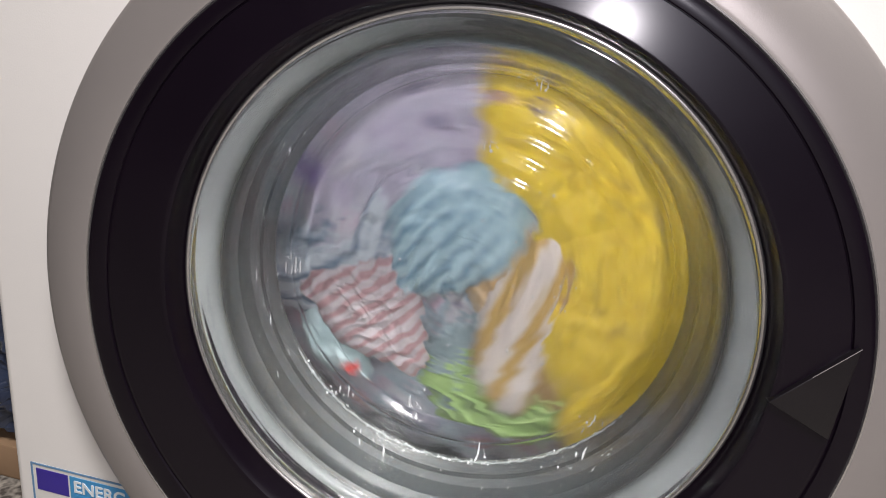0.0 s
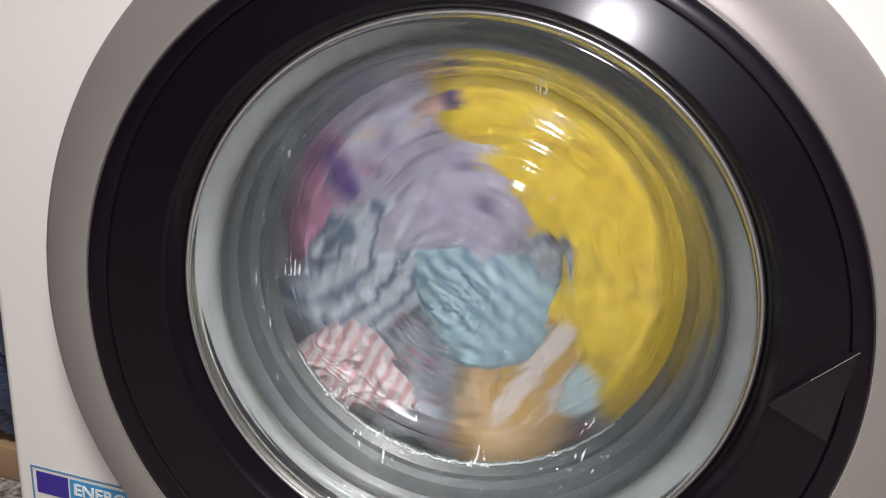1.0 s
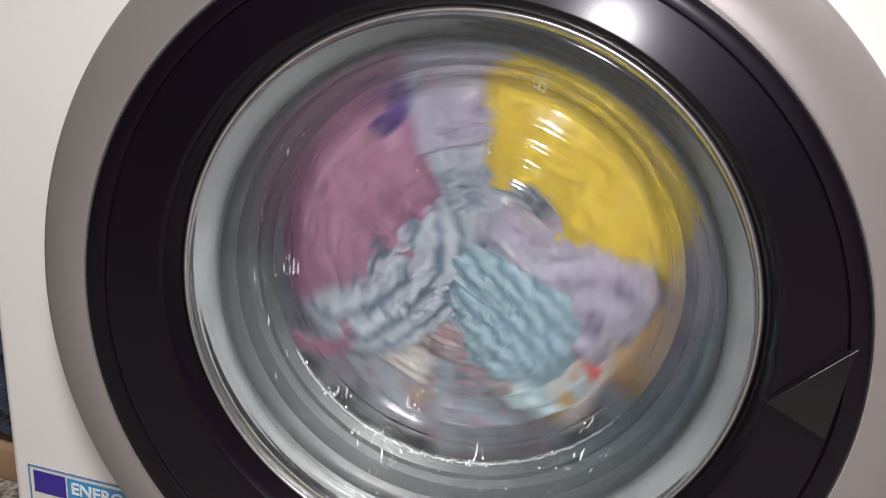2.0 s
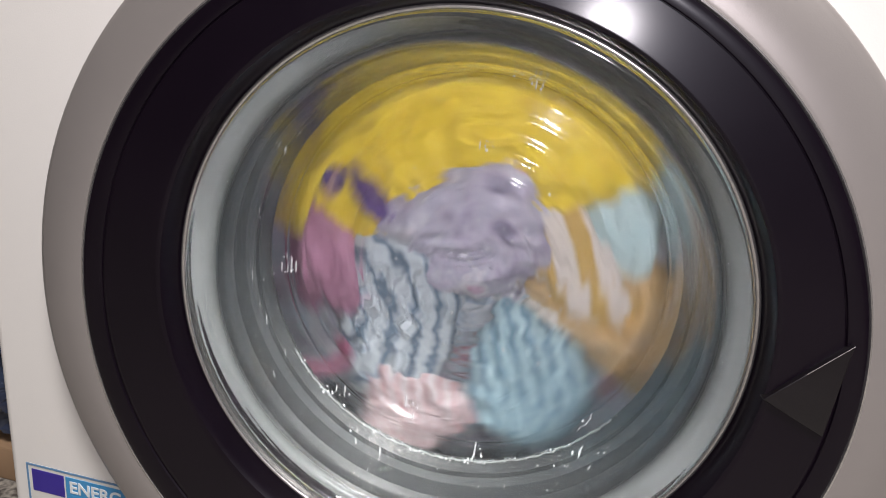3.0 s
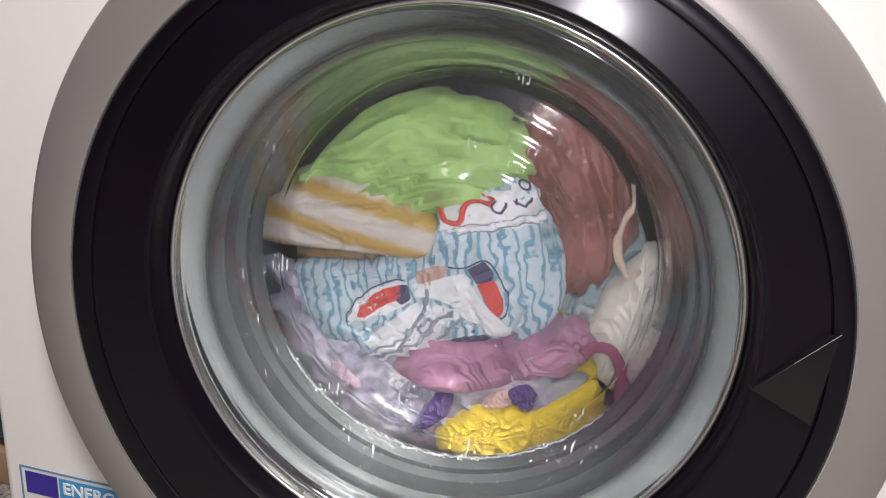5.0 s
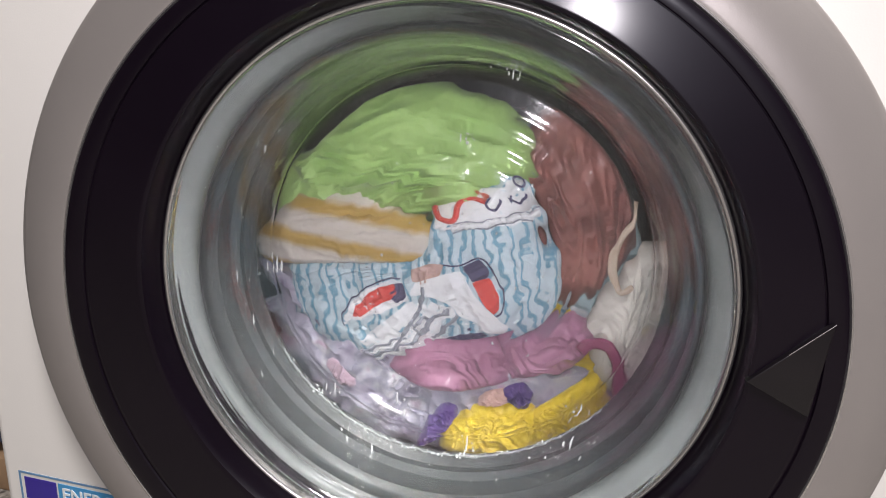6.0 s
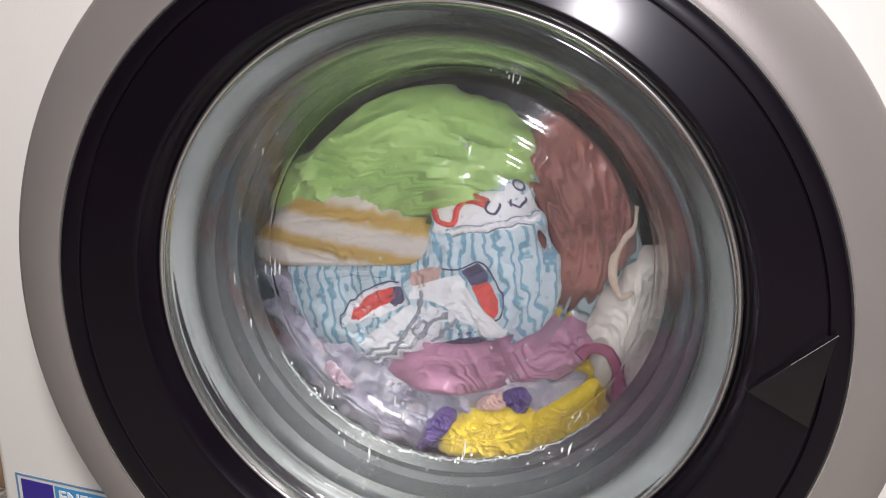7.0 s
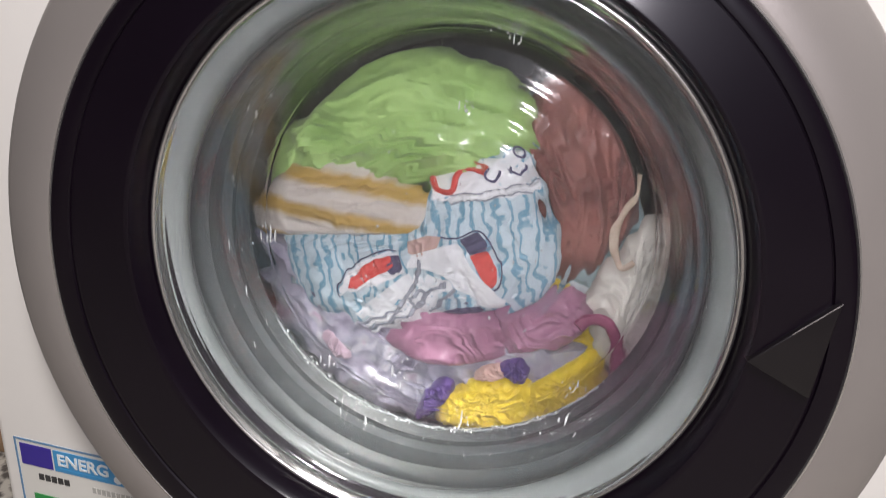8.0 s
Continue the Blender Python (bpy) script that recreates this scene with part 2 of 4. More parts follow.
def spline(points, count, closed=False):
    """Points along a smooth line through the given ones."""
    p = [np.array(q, float) for q in points]
    n, out = len(p), []
    spans = n if closed else n - 1
    for k in range(count):
        s = k * spans / (count if closed else count - 1)
        i = min(int(s), spans - 1)
        u = s - i
        if closed:
            a, b, c, d = (p[(i + j) % n] for j in (-1, 0, 1, 2))
        else:
            a, b, c, d = (p[min(max(i + j, 0), n - 1)] for j in (-1, 0, 1, 2))
        out.append(0.5 * (2 * b + (c - a) * u + (2 * a - 5 * b + 4 * c - d) * u ** 2 + (3 * b - a - 3 * c + d) * u ** 3))
    return out


class Heap:
    """A crumpled piece of wet cloth: an outline in the drum's x and z (mm from the axis), bulging towards the door."""

    def __init__(self, outline, y, thick=18, fold=3.0, size=26, lean=(1, 1), seed=0, edge=0.09):
        self.line = [np.array(q) / 1000 for q in spline([np.array(o, float) for o in outline], 120, True)]
        rng = random.Random(seed)
        self.c = sum(self.line) / len(self.line)
        ang = np.array([math.atan2(*(q - self.c)) for q in self.line])
        rad = np.array([np.hypot(*(q - self.c)) * (1 + edge * noise.noise((q[0] * 70, q[1] * 70, seed * 7.3)) + edge * 0.7 * noise.noise((q[0] * 210, q[1] * 210, seed * 3.1))) for q in self.line])
        o = np.argsort(ang)
        self.ang, self.rad = ang[o], rad[o]
        self.y, self.thick, self.fold, self.size, self.lean, self.seed = y, thick / 1000, fold / 1000, size / 1000, lean, seed
        self.off = (rng.uniform(-50, 50), rng.uniform(-50, 50), rng.uniform(-50, 50))

    def radius(self, a):
        return float(np.interp(a, self.ang, self.rad, period=2 * math.pi))

    def folds(self, u, w):
        s = 1 / self.size
        x, z = u * s * self.lean[0], w * s * self.lean[1]
        q = Vector((x + self.off[0], z + self.off[1], self.off[2]))
        q2 = q + 1.1 * Vector((noise.noise(q * 0.7), noise.noise(q * 0.7 + Vector((9, 3, 1))), 0))
        big = 1 - 2.0 * abs(noise.noise(q2)) ** 0.8
        r2 = Vector((q2.x * 1.2 + q2.y * 1.7, q2.y * 1.4 - q2.x * 1.1, 4))
        mid = 1 - 2.0 * abs(noise.noise(r2)) ** 0.7
        fine = 1 - 2.0 * abs(noise.noise(r2 * 2.3 + Vector((1, 7, 2)))) ** 0.8
        return self.fold * (1.15 * big + 0.85 * mid + 0.45 * fine)

    def front(self, u, w):
        d = np.array((u, w)) - self.c
        s = min(1.0, np.hypot(*d) / max(1e-6, self.radius(math.atan2(d[0], d[1]))))
        return self.y + self.thick * (1 - math.sqrt(max(0, 1 - s ** 4))) - self.folds(u, w) * (1 - s ** 6)

    def mesh(self, rings=34, steps=120):
        bm = bmesh.new()
        grid = []
        for side in (0, 1):
            centre = (self.c[0], self.front(*self.c) if not side else self.y + self.thick * 1.7, self.c[1])
            ring_list = [[bm.verts.new(centre)]]
            n = rings if not side else 6
            for k in range(1, n + 1):
                if side and k == n:
                    ring_list.append(grid[0][-1])
                    break
                s, row = k / n, []
                for i in range(steps):
                    a = 2 * math.pi * i / steps - math.pi
                    r = self.radius(a) * s
                    u, w = self.c[0] + r * math.sin(a), self.c[1] + r * math.cos(a)
                    y = self.front(u, w) if not side else self.y + self.thick * (1 + 0.7 * math.sqrt(1 - s ** 2))
                    row.append(bm.verts.new((u, y, w)))
                ring_list.append(row)
            grid.append(ring_list)
        for ring_list in grid:
            for a, b in zip(ring_list, ring_list[1:]):
                for i in range(steps):
                    j = (i + 1) % steps
                    bm.faces.new((a[0], b[i], b[j]) if len(a) == 1 else (a[i], a[j], b[j], b[i]))
        return bm

    def patch(self, outline, lift=0.5, thick=0.5, edge=0.0, steps=48, rings=10):
        """A print or applied piece that follows the cloth's folds."""
        bm = bmesh.new()
        corners = [np.array(q, float) for q in outline]
        smooth = [np.array(q) / 1000 for q in spline(corners, steps, True)]
        line = []
        for k in range(steps):
            s = k * len(corners) / steps
            i = int(s)
            straight = corners[i] + (corners[(i + 1) % len(corners)] - corners[i]) * (s - i)
            line.append(0.25 * smooth[k] + 0.75 * straight / 1000)
        c = sum(line) / len(line)
        layers = []
        for up in (lift / 1000, (lift - thick) / 1000):
            rows = [[bm.verts.new((c[0], self.front(*c) - up, c[1]))]]
            for k in range(1, rings + 1):
                rows.append([bm.verts.new((q[0], self.front(*q) - up, q[1])) for q in (c + (p - c) * k / rings for p in line)])
            layers.append(rows)
        for rows in layers:
            for a, b in zip(rows, rows[1:]):
                for i in range(steps):
                    j = (i + 1) % steps
                    bm.faces.new((a[0], b[i], b[j]) if len(a) == 1 else (a[i], a[j], b[j], b[i]))
        a, b = layers[0][-1], layers[1][-1]
        for i in range(steps):
            j = (i + 1) % steps
            bm.faces.new((a[i], a[j], b[j], b[i]))
        return bm

    def cord(self, points, radius=0.8, lift=0.6, count=40, twist=0):
        """A drawn line or a rope along the cloth."""
        bm = bmesh.new()
        p = [np.array(q) / 1000 for q in spline(points, count)]
        tube(bm, [Vector((q[0], self.front(*q) - lift / 1000, q[1])) for q in p], radius / 1000, twist)
        return bm


def tube(bm, path, radius, twist=0, flat=1.0, sides=8):
    rings = []
    for k, c in enumerate(path):
        t = (path[min(k + 1, len(path) - 1)] - path[max(k - 1, 0)]).normalized()
        a = t.cross(Vector((0, 1, 0.01))).normalized()
        b = t.cross(a).normalized()
        grow = 1 + 0.28 * math.sin(k * twist) if twist else 1
        rings.append([bm.verts.new(c + a * math.cos(2 * math.pi * i / sides) * radius * grow
                                   + b * math.sin(2 * math.pi * i / sides) * radius * flat) for i in range(sides)])
    for a, b in zip(rings, rings[1:]):
        for i in range(sides):
            j = (i + 1) % sides
            bm.faces.new((a[i], a[j], b[j], b[i]))
    bm.faces.new(rings[0][::-1])
    bm.faces.new(rings[-1])


def letters(name, text, size, mat, parent, m, thick=0.0002, bold=0.0):
    data = bpy.data.curves.new(name, "FONT")
    data.body, data.size, data.extrude, data.offset = text, size, thick, bold
    data.materials.append(mat)
    ob = new(name, data)
    ob.parent, ob.matrix_basis = parent, m
    return ob


# ---------- the room ----------
XL, XR, YF, YB, H = -1.3, 1.2, -2.2, 0.66, 2.5
tagged(link("floor", block(XL - 0.1, XR + 0.1, YF - 0.1, YB + 0.1, -0.1, 0), TERRAZZO, smooth=False),
       "dark speckled terrazzo floor", "floor", kind="structure")
tagged(link("ceiling", block(XL - 0.1, XR + 0.1, YF - 0.1, YB + 0.1, H, H + 0.1), CEILING, smooth=False),
       "plain painted ceiling", "ceiling", kind="structure")
for nm, box in (("wall_west", (XL - 0.1, XL, YF, YB, 0, H)), ("wall_east", (XR, XR + 0.1, YF, YB, 0, H)),
                ("wall_north", (XL - 0.1, XR + 0.1, YB, YB + 0.1, 0, H)), ("wall_south", (XL - 0.1, XR + 0.1, YF - 0.1, YF, 0, H))):
    tagged(link(nm, block(*box), PLASTER, smooth=False), "plain dull plaster wall", "wall", kind="structure")

# ---------- the washing machine ----------
RB, RG = 0.2007, 0.1547      # black ring and glass, outer radii
GX, GZ = AXIS
machine = tagged(empty("washing_machine", pose(0, 0, 0)),
                 "white front-loading washing machine with a round black door", "washing machine")


def front_panel():
    """The enamelled front with a round opening for the door and a rounded edge."""
    bm = bmesh.new()
    n = 160
    half, top, low = 0.2945, 0.70, 0.10
    inner, outer, corner, back = [], [], [], []
    for i in range(n):
        a = 2 * math.pi * i / n
        s, c = math.sin(a), math.cos(a)
        k = min((half - 0.008) / abs(s) if abs(s) > 1e-6 else 9, ((top - Z0) if c > 0 else (Z0 - low)) / abs(c) if abs(c) > 1e-6 else 9)
        inner.append(bm.verts.new((0.205 * s, 0, Z0 + 0.205 * c)))
        outer.append(bm.verts.new((k * s, 0, Z0 + k * c)))
    for i in range(n):
        j = (i + 1) % n
        bm.faces.new((inner[i], inner[j], outer[j], outer[i]))
    r = bmesh.ops.extrude_edge_only(bm, edges=[e for e in bm.edges if e.verts[0] in set(inner) and e.verts[1] in set(inner)])
    for v in [g for g in r["geom"] if isinstance(g, bmesh.types.BMVert)]:
        v.co.y += 0.02
    return bm


part("front_panel", front_panel(), WHITE, machine)


def rounded_edge(side):
    """The rolled vertical edge between the front and a side wall, and the side wall itself."""
    bm = bmesh.new()
    rows = []
    for z in (0.10, 0.70):
        row = [bm.verts.new((side * 0.2865, 0, z))]
        for k in range(1, 9):
            a = k / 8 * math.pi / 2
            row.append(bm.verts.new((side * (0.2865 + 0.008 * math.sin(a)), 0.010 * (1 - math.cos(a)), z)))
        row.append(bm.verts.new((side * 0.2945, 0.56, z)))
        rows.append(row)
    for k in range(len(rows[0]) - 1):
        bm.faces.new((rows[0][k], rows[0][k + 1], rows[1][k + 1], rows[1][k]))
    return bm


for sgn in (-1, 1):
    part("side_panel", rounded_edge(sgn), WHITE, machine)
part("top_panel", block(-0.2955, 0.2955, -0.004, 0.57, 0.822, 0.848, 0.006), WHITE, machine)
part("control_panel", block(-0.2945, 0.2945, -0.006, 0.56, 0.702, 0.820, 0.006), WHITE, machine)
part("plinth", block(-0.291, 0.291, 0.012, 0.56, 0.02, 0.098, 0.003), WHITE, machine)
part("back_panel", block(-0.293, 0.293, 0.561, 0.572, 0.03, 0.82, 0.002), STEEL, machine)
for sx in (-0.25, 0.25):
    for sy in (0.07, 0.5):
        part("foot", lathe([(0.0, 0), (0.02, 0), (0.02, 0.02), (0.0, 0.02)], closed=False, steps=24), BLACK_MATT, machine).matrix_basis = \
            pose(sx, sy, 0.0, 90, 0, 0)

# door: black funnel ring between the round outer rim and the glass
ring = []
for s, y in ((0.0, 0.012), (0.0, -0.0010), (0.03, -0.0080), (0.04, -0.0160), (0.075, -0.0196), (0.11, -0.0203), (0.13, -0.02040), (0.15, -0.02045), (0.3, -0.02084), (0.5, -0.02135), (0.72, -0.02191), (0.755, -0.0220),
             (0.765, -0.0217), (0.775, -0.0217), (0.785, -0.0226), (0.92, -0.0240), (0.98, -0.0236), (1.0, -0.0222), (1.0, 0.004)):
    ring.append((RG + (RB - RG) * s, y, GX * (1 - s), GZ + (Z0 - GZ) * s))
door = part("door", loft(ring), BLACK, machine, "glossy black plastic door ring")
silver = []
for r, y in ((RB + 0.0015, 0.004), (RB + 0.0015, -0.0218), (RB + 0.003, -0.0226), (0.215, -0.0224), (0.227, -0.0214), (0.2306, -0.0196),
             (0.2322, -0.0165), (0.2324, -0.004), (0.2332, 0.0), (0.226, 0.004)):
    silver.append((r, y, 0, Z0))
part("silver_ring", loft(silver), SILVER, door, "satin silver trim ring")
# thin metal bead added in place of the lit edge between the rings
part("lit_edge_bead", loft([(RB + 0.0001, -0.0222, 0, Z0), (RB + 0.0006, -0.0229, 0, Z0), (RB + 0.0013, -0.0229, 0, Z0), (RB + 0.0014, -0.0210, 0, Z0),
                          (RB + 0.0001, -0.0200, 0, Z0)]), EDGE, door)

# handle: a triangular grip set in the ring


def handle():
    bm = bmesh.new()
    tip, low, left = Vector((0.1893, 0, 0.0440)), Vector((0.1893, 0, -0.0035)), Vector((0.1605, 0, 0.0092))
    top = []
    for p, y in ((left, -0.0224), (tip, -0.0258), (low, -0.0238)):
        top.append(bm.verts.new((p.x, y, p.z + Z0)))
    base = [bm.verts.new((v.co.x, -0.015, v.co.z)) for v in top]
    bm.faces.new(top)
    for i in range(3):
        j = (i + 1) % 3
        bm.faces.new((top[i], top[j], base[j], base[i]))
    bm.faces.new(base[::-1])
    bmesh.ops.bevel(bm, geom=bm.edges[:], offset=0.0007, segments=3, profile=0.5, affect="EDGES")
    return bm


grip = part("door_handle", handle(), BLACK_MATT, door, "black satin triangular door grip")
# bright tube standing in for the highlight along the grip's upper edge
edge = bmesh.new()
tube(edge, [Vector((0.1640 + 0.0250 * q / 12, -0.0231 - 0.0030 * q / 12, Z0 + 0.0136 + 0.0302 * q / 12)) for q in range(5, 13)], 0.0002)
part("grip_highlight", edge, EDGE, grip, "thin bright tube added for the highlight on the grip's edge")

# glass bowl
wall = []
for k in range(41):
    q = k / 40
    r = 0.1385 + (0.1275 - 0.1385) * q + 0.00022 * math.sin(q * 14)
    wall.append((r, 0.008 + 0.064 * q))
face = []
for k in range(1, 193):
    q = k / 192
    a = min(1.0, q / 0.25) * math.pi / 2
    r = 0.1275 - 0.009 * (1 - math.cos(a)) if q <= 0.25 else 0.1185 * (1 - (q - 0.25) / 0.75)
    y = 0.072 + 0.013 * math.sin(a) if q <= 0.25 else 0.085 - 0.0020 * (1 - (r / 0.1185) ** 2)
    for ridge, high in ((0.036, 0.0006), (0.050, 0.0008), (0.064, 0.0010), (0.078, 0.0010), (0.091, 0.0006), (0.104, 0.0004)):
        y -= high * math.exp(-((r - ridge) / 0.0036) ** 2)      # moulded rings
    face.append((max(r, 0), y))
lip = [tuple(q) for q in spline([(0.1534, 0.0040), (0.1535, -0.0025), (0.1526, -0.0055), (0.1498, -0.0068), (0.1458, -0.0058), (0.1424, -0.0024), (0.1400, 0.0025), (0.1386, 0.0075)], 40)]
inner = lip + wall + face
outer = [(0.0, 0.0900)] + [(r, 0.0900 - 0.0007 * (r / 0.1185) ** 2) for r, y in face[:47:-4] if r > 0.004] + \
    [(r + 0.0045, y + 0.0042) for r, y in (face[43], face[31], face[19], face[7])] + [(r + 0.005, y + 0.0015) for r, y in wall[::-4]] + \
    [(0.1445, 0.0080), (0.1465, 0.0060), (0.1500, 0.0050), (0.1530, 0.0046)]
bowl = part("glass_bowl", lathe(inner + outer, (GX, GZ), 192), GLASS, door, "clear moulded glass door bowl")
bowl.visible_shadow = False
for p in bowl.data.edges:
    p.use_edge_sharp = False
# metal bead added for the highlight line of the glass rim
part("rim_highlight_bead", lathe([(0.1539 + 0.0014 * math.sin(k * math.pi / 6), -0.0052 + 0.0014 * math.cos(k * math.pi / 6)) for k in range(12)], (GX, GZ), 192), EDGE, door,
     "thin bright bead added for the highlight line round the glass")
# added ring whose grey stands in for the bright band of the glass lip
part("rim_backing", lathe([(0.1543, 0.0066), (0.1528, 0.0072), (0.1514, 0.0088), (0.1506, 0.0112), (0.1506, 0.0142), (0.1514, 0.0158), (0.1545, 0.0160)], (GX, GZ)), RIM_GREY, door,
     "added grey ring behind the glass rim, for the lip's pale band")

# grey rubber gasket with its folds and lip
gasket = [(0.1605, 0.016), (0.1545, 0.0165), (0.1520, 0.020), (0.1530, 0.026), (0.1510, 0.031), (0.1475, 0.034), (0.1480, 0.041), (0.1465, 0.047), (0.1420, 0.050),
          (0.1425, 0.056), (0.1395, 0.0595), (0.1378, 0.0610), (0.1368, 0.0635), (0.1378, 0.0660), (0.1420, 0.0670), (0.1500, 0.0720), (0.1580, 0.0640), (0.1640, 0.040)]
part("door_gasket", lathe(gasket, (GX, GZ)), RUBBER, machine, "wet grey rubber door gasket")
part("tub_front", lathe([(0.150, 0.0735), (0.262, 0.0735), (0.262, 0.52), (0.0, 0.52), (0.0, 0.53), (0.27, 0.53), (0.27, 0.066), (0.160, 0.066)], (GX, GZ), 96), DARK, machine)
part("opening_collar", loft([(0.2052, 0.018, 0, Z0), (0.2052, 0.021, 0, Z0), (0.160, 0.021, GX, GZ), (0.160, 0.018, GX, GZ)]), RUBBER, machine)

drum = part("drum", lathe([(0.152, 0.084), (0.158, 0.082), (0.235, 0.086), (0.245, 0.095), (0.245, 0.47), (0.0, 0.47), (0.0, 0.473), (0.248, 0.473), (0.248, 0.094),
                           (0.236, 0.083), (0.158, 0.079), (0.150, 0.083)], (0, 0), 128), STEEL, machine, "perforated stainless steel drum")
for k in range(3):
    bm = block(-0.018, 0.018, 0.12, 0.44, 0.195, 0.246, 0.012, 3)
    part("lifter", bm, STEEL, drum).matrix_basis = pose(0, 0, 0, 0, 120 * k + 38, 0)

# energy sticker on the front
LX, LZ = -0.2780, -0.1501 + Z0
label = part("energy_label", block(LX, LX + 0.110, -0.0004, 0.0004, LZ - 0.220, LZ), PAPER, machine, "white energy sticker with a blue banner", False)


def stick(name, x0, x1, z0, z1, mat, lift=0.0008):
    return part(name, block(LX + x0, LX + x1, -lift, -0.0002, LZ - z1, LZ - z0), mat, label, "", False)


stick("border", 0.0, 0.110, 0.0, 0.0013, BORDER)
stick("border", 0.0, 0.0013, 0.0014, 0.22, BORDER)
stick("flag_field", 0.0042, 0.0296, 0.0040, 0.0215, FLAG)
stick("banner", 0.0312, 0.0960, 0.0040, 0.0215, BANNER)
letters("banner_word", "ENERG", 0.0132, WHITE_INK, label, pose(LX + 0.0340, -0.0010, LZ - 0.0158, 90, 0, 0), 0.0002, 0.00025)
stick("small_print", 0.0350, 0.0760, 0.0183, 0.0198, BANNER, 0.0010)
for x0 in (0.0785, 0.0865):
    part("banner_sign", lathe([(0.0, -0.0010), (0.0031, -0.0010), (0.0031, -0.0002), (0.0, -0.0002)], (LX + x0 + 0.003, LZ - 0.0170), 24, False), WHITE_INK, label)
for k in range(5):
    stick("brand_bar", 0.0165 + k * 0.0052, 0.0205 + k * 0.0052, 0.0275, 0.0325, INK)
for k in range(9):
    stick("model_bar", 0.0600 + k * 0.0038, 0.0626 + k * 0.0038, 0.0285, 0.0330, FADED)
stick("green_bar", 0.0100, 0.0340, 0.0460, 0.0560, GREEN_INK)

# ---------- things beside the machine ----------
board = tagged(link("wooden_board", block(-0.86, -0.312, 0.235, 0.52, 0.0, 0.05, 0.004), CARD), "low tan wooden board on the floor beside the machine", "board")
MAROON_DARK = cloth_material("dark_maroon_cloth", (0.06, 0.012, 0.025), (0.03, 0.008, 0.015), 0.8)
OLIVE_DARK = cloth_material("dark_green_cloth", (0.015, 0.035, 0.018), (0.008, 0.015, 0.01), 0.8)
for nm, mat, z0, z1, seed, lab in (("blue_jacket", NAVY, 46, 275, 91, "dark blue jacket heaped on the board"),
                                   ("maroon_cloth", MAROON_DARK, 250, 372, 92, "dark maroon cloth on top of the heap"),
                                   ("green_cloth", OLIVE_DARK, 345, 520, 93, "dark green cloth on top of the heap")):
    zm = (z0 + z1) / 2
    heap = Heap([(-318, z0 + 25), (-312, zm), (-330, z1 - 10), (-560, z1), (-800, z1 - 15), (-830, zm), (-800, z0 + 10), (-560, z0), (-400, z0)], 0.235, 70, 9, 60, (1, 1.3), seed, 0.03)
    tagged(link(nm, heap.mesh(24, 90), mat), lab, "clothes")

# water on and behind the glass


def drops():
    bm = bmesh.new()
    rng = random.Random(5)
    # shoulder bead clusters standing in for glints: angle, spread, distance from the axis, depth
    groups = [(263, 0.004, 0.1255, 0.066), (195, 0.006, 0.112, 0.083), (133, 0.005, 0.1255, 0.066), (11, 0.003, 0.128, 0.060),
              (2, 0.002, 0.084, 0.082), (170, 0.004, 0.128, 0.060), (218, 0.004, 0.128, 0.060)]
    for k in range(260 + 11 * len(groups)):
        if k < 130:
            a, r, y = rng.gauss(math.pi * 1.02, 0.55), 0.1355, 0.060 + rng.uniform(-0.003, 0.003)
        elif k < 200:
            a, r, y = rng.uniform(math.pi * 0.7, math.pi * 1.75), rng.uniform(0.1362, 0.1385), rng.uniform(0.022, 0.055)
        else:
            a, r = rng.uniform(0, 2 * math.pi), rng.uniform(0.03, 0.115)
            y = 0.0907 - 0.0007 * (r / 0.1185) ** 2
        size = 0.0003 + 0.0006 * rng.random() ** 2
        if k >= 260:
            mid, reach, far, deep = groups[(k - 260) // 11]
            a, r, y = radians(mid) + rng.gauss(0, 0.035), far + rng.gauss(0, reach), deep
            size *= 1.2
        run = rng.uniform(3, 8) if (130 <= k < 200 or k >= 260) and rng.random() < 0.35 else rng.uniform(1, 1.8)
        m = Matrix.Translation((GX + r * math.sin(a), y, GZ + r * math.cos(a))) @ Matrix.Diagonal((size, size * 0.8, size * run, 1))
        bmesh.ops.create_icosphere(bm, subdivisions=2, radius=1, matrix=m)
    return bm


water = tagged(link("water_drops", drops(), WATER), "water drops on the glass and gasket, whitened to read as glints", "water", kind="stuff")
water.visible_shadow = False


def meniscus():
    """The wet line along the bottom of the gasket lip."""
    bm = bmesh.new()
    path = []
    for k in range(160):
        a = math.pi * (0.70 + 0.62 * k / 159)
        r = 0.1358 - 0.0012 * noise.noise((k * 0.22, 3, 1))
        path.append(Vector((GX + r * math.sin(a), 0.0600 + 0.0012 * noise.noise((k * 0.3, 1, 7)), GZ + r * math.cos(a))))
    tube(bm, path, 0.0006, 0.9, 1.0, 10)
    return bm


wet = tagged(link("water_line", meniscus(), WET), "thin line of water along the gasket lip", "water", kind="stuff")
wet.visible_shadow = False

# ---------- the laundry ----------
# outlines in millimetres from the drum's axis, as the clothes lie when the drum stands


def garment(name, heap, mat, label, category="clothes"):
    ob = link(name, heap.mesh(), mat)
    ob.matrix_world = pose(GX, 0, GZ)
    return tagged(ob, label, category, group="laundry in the drum")


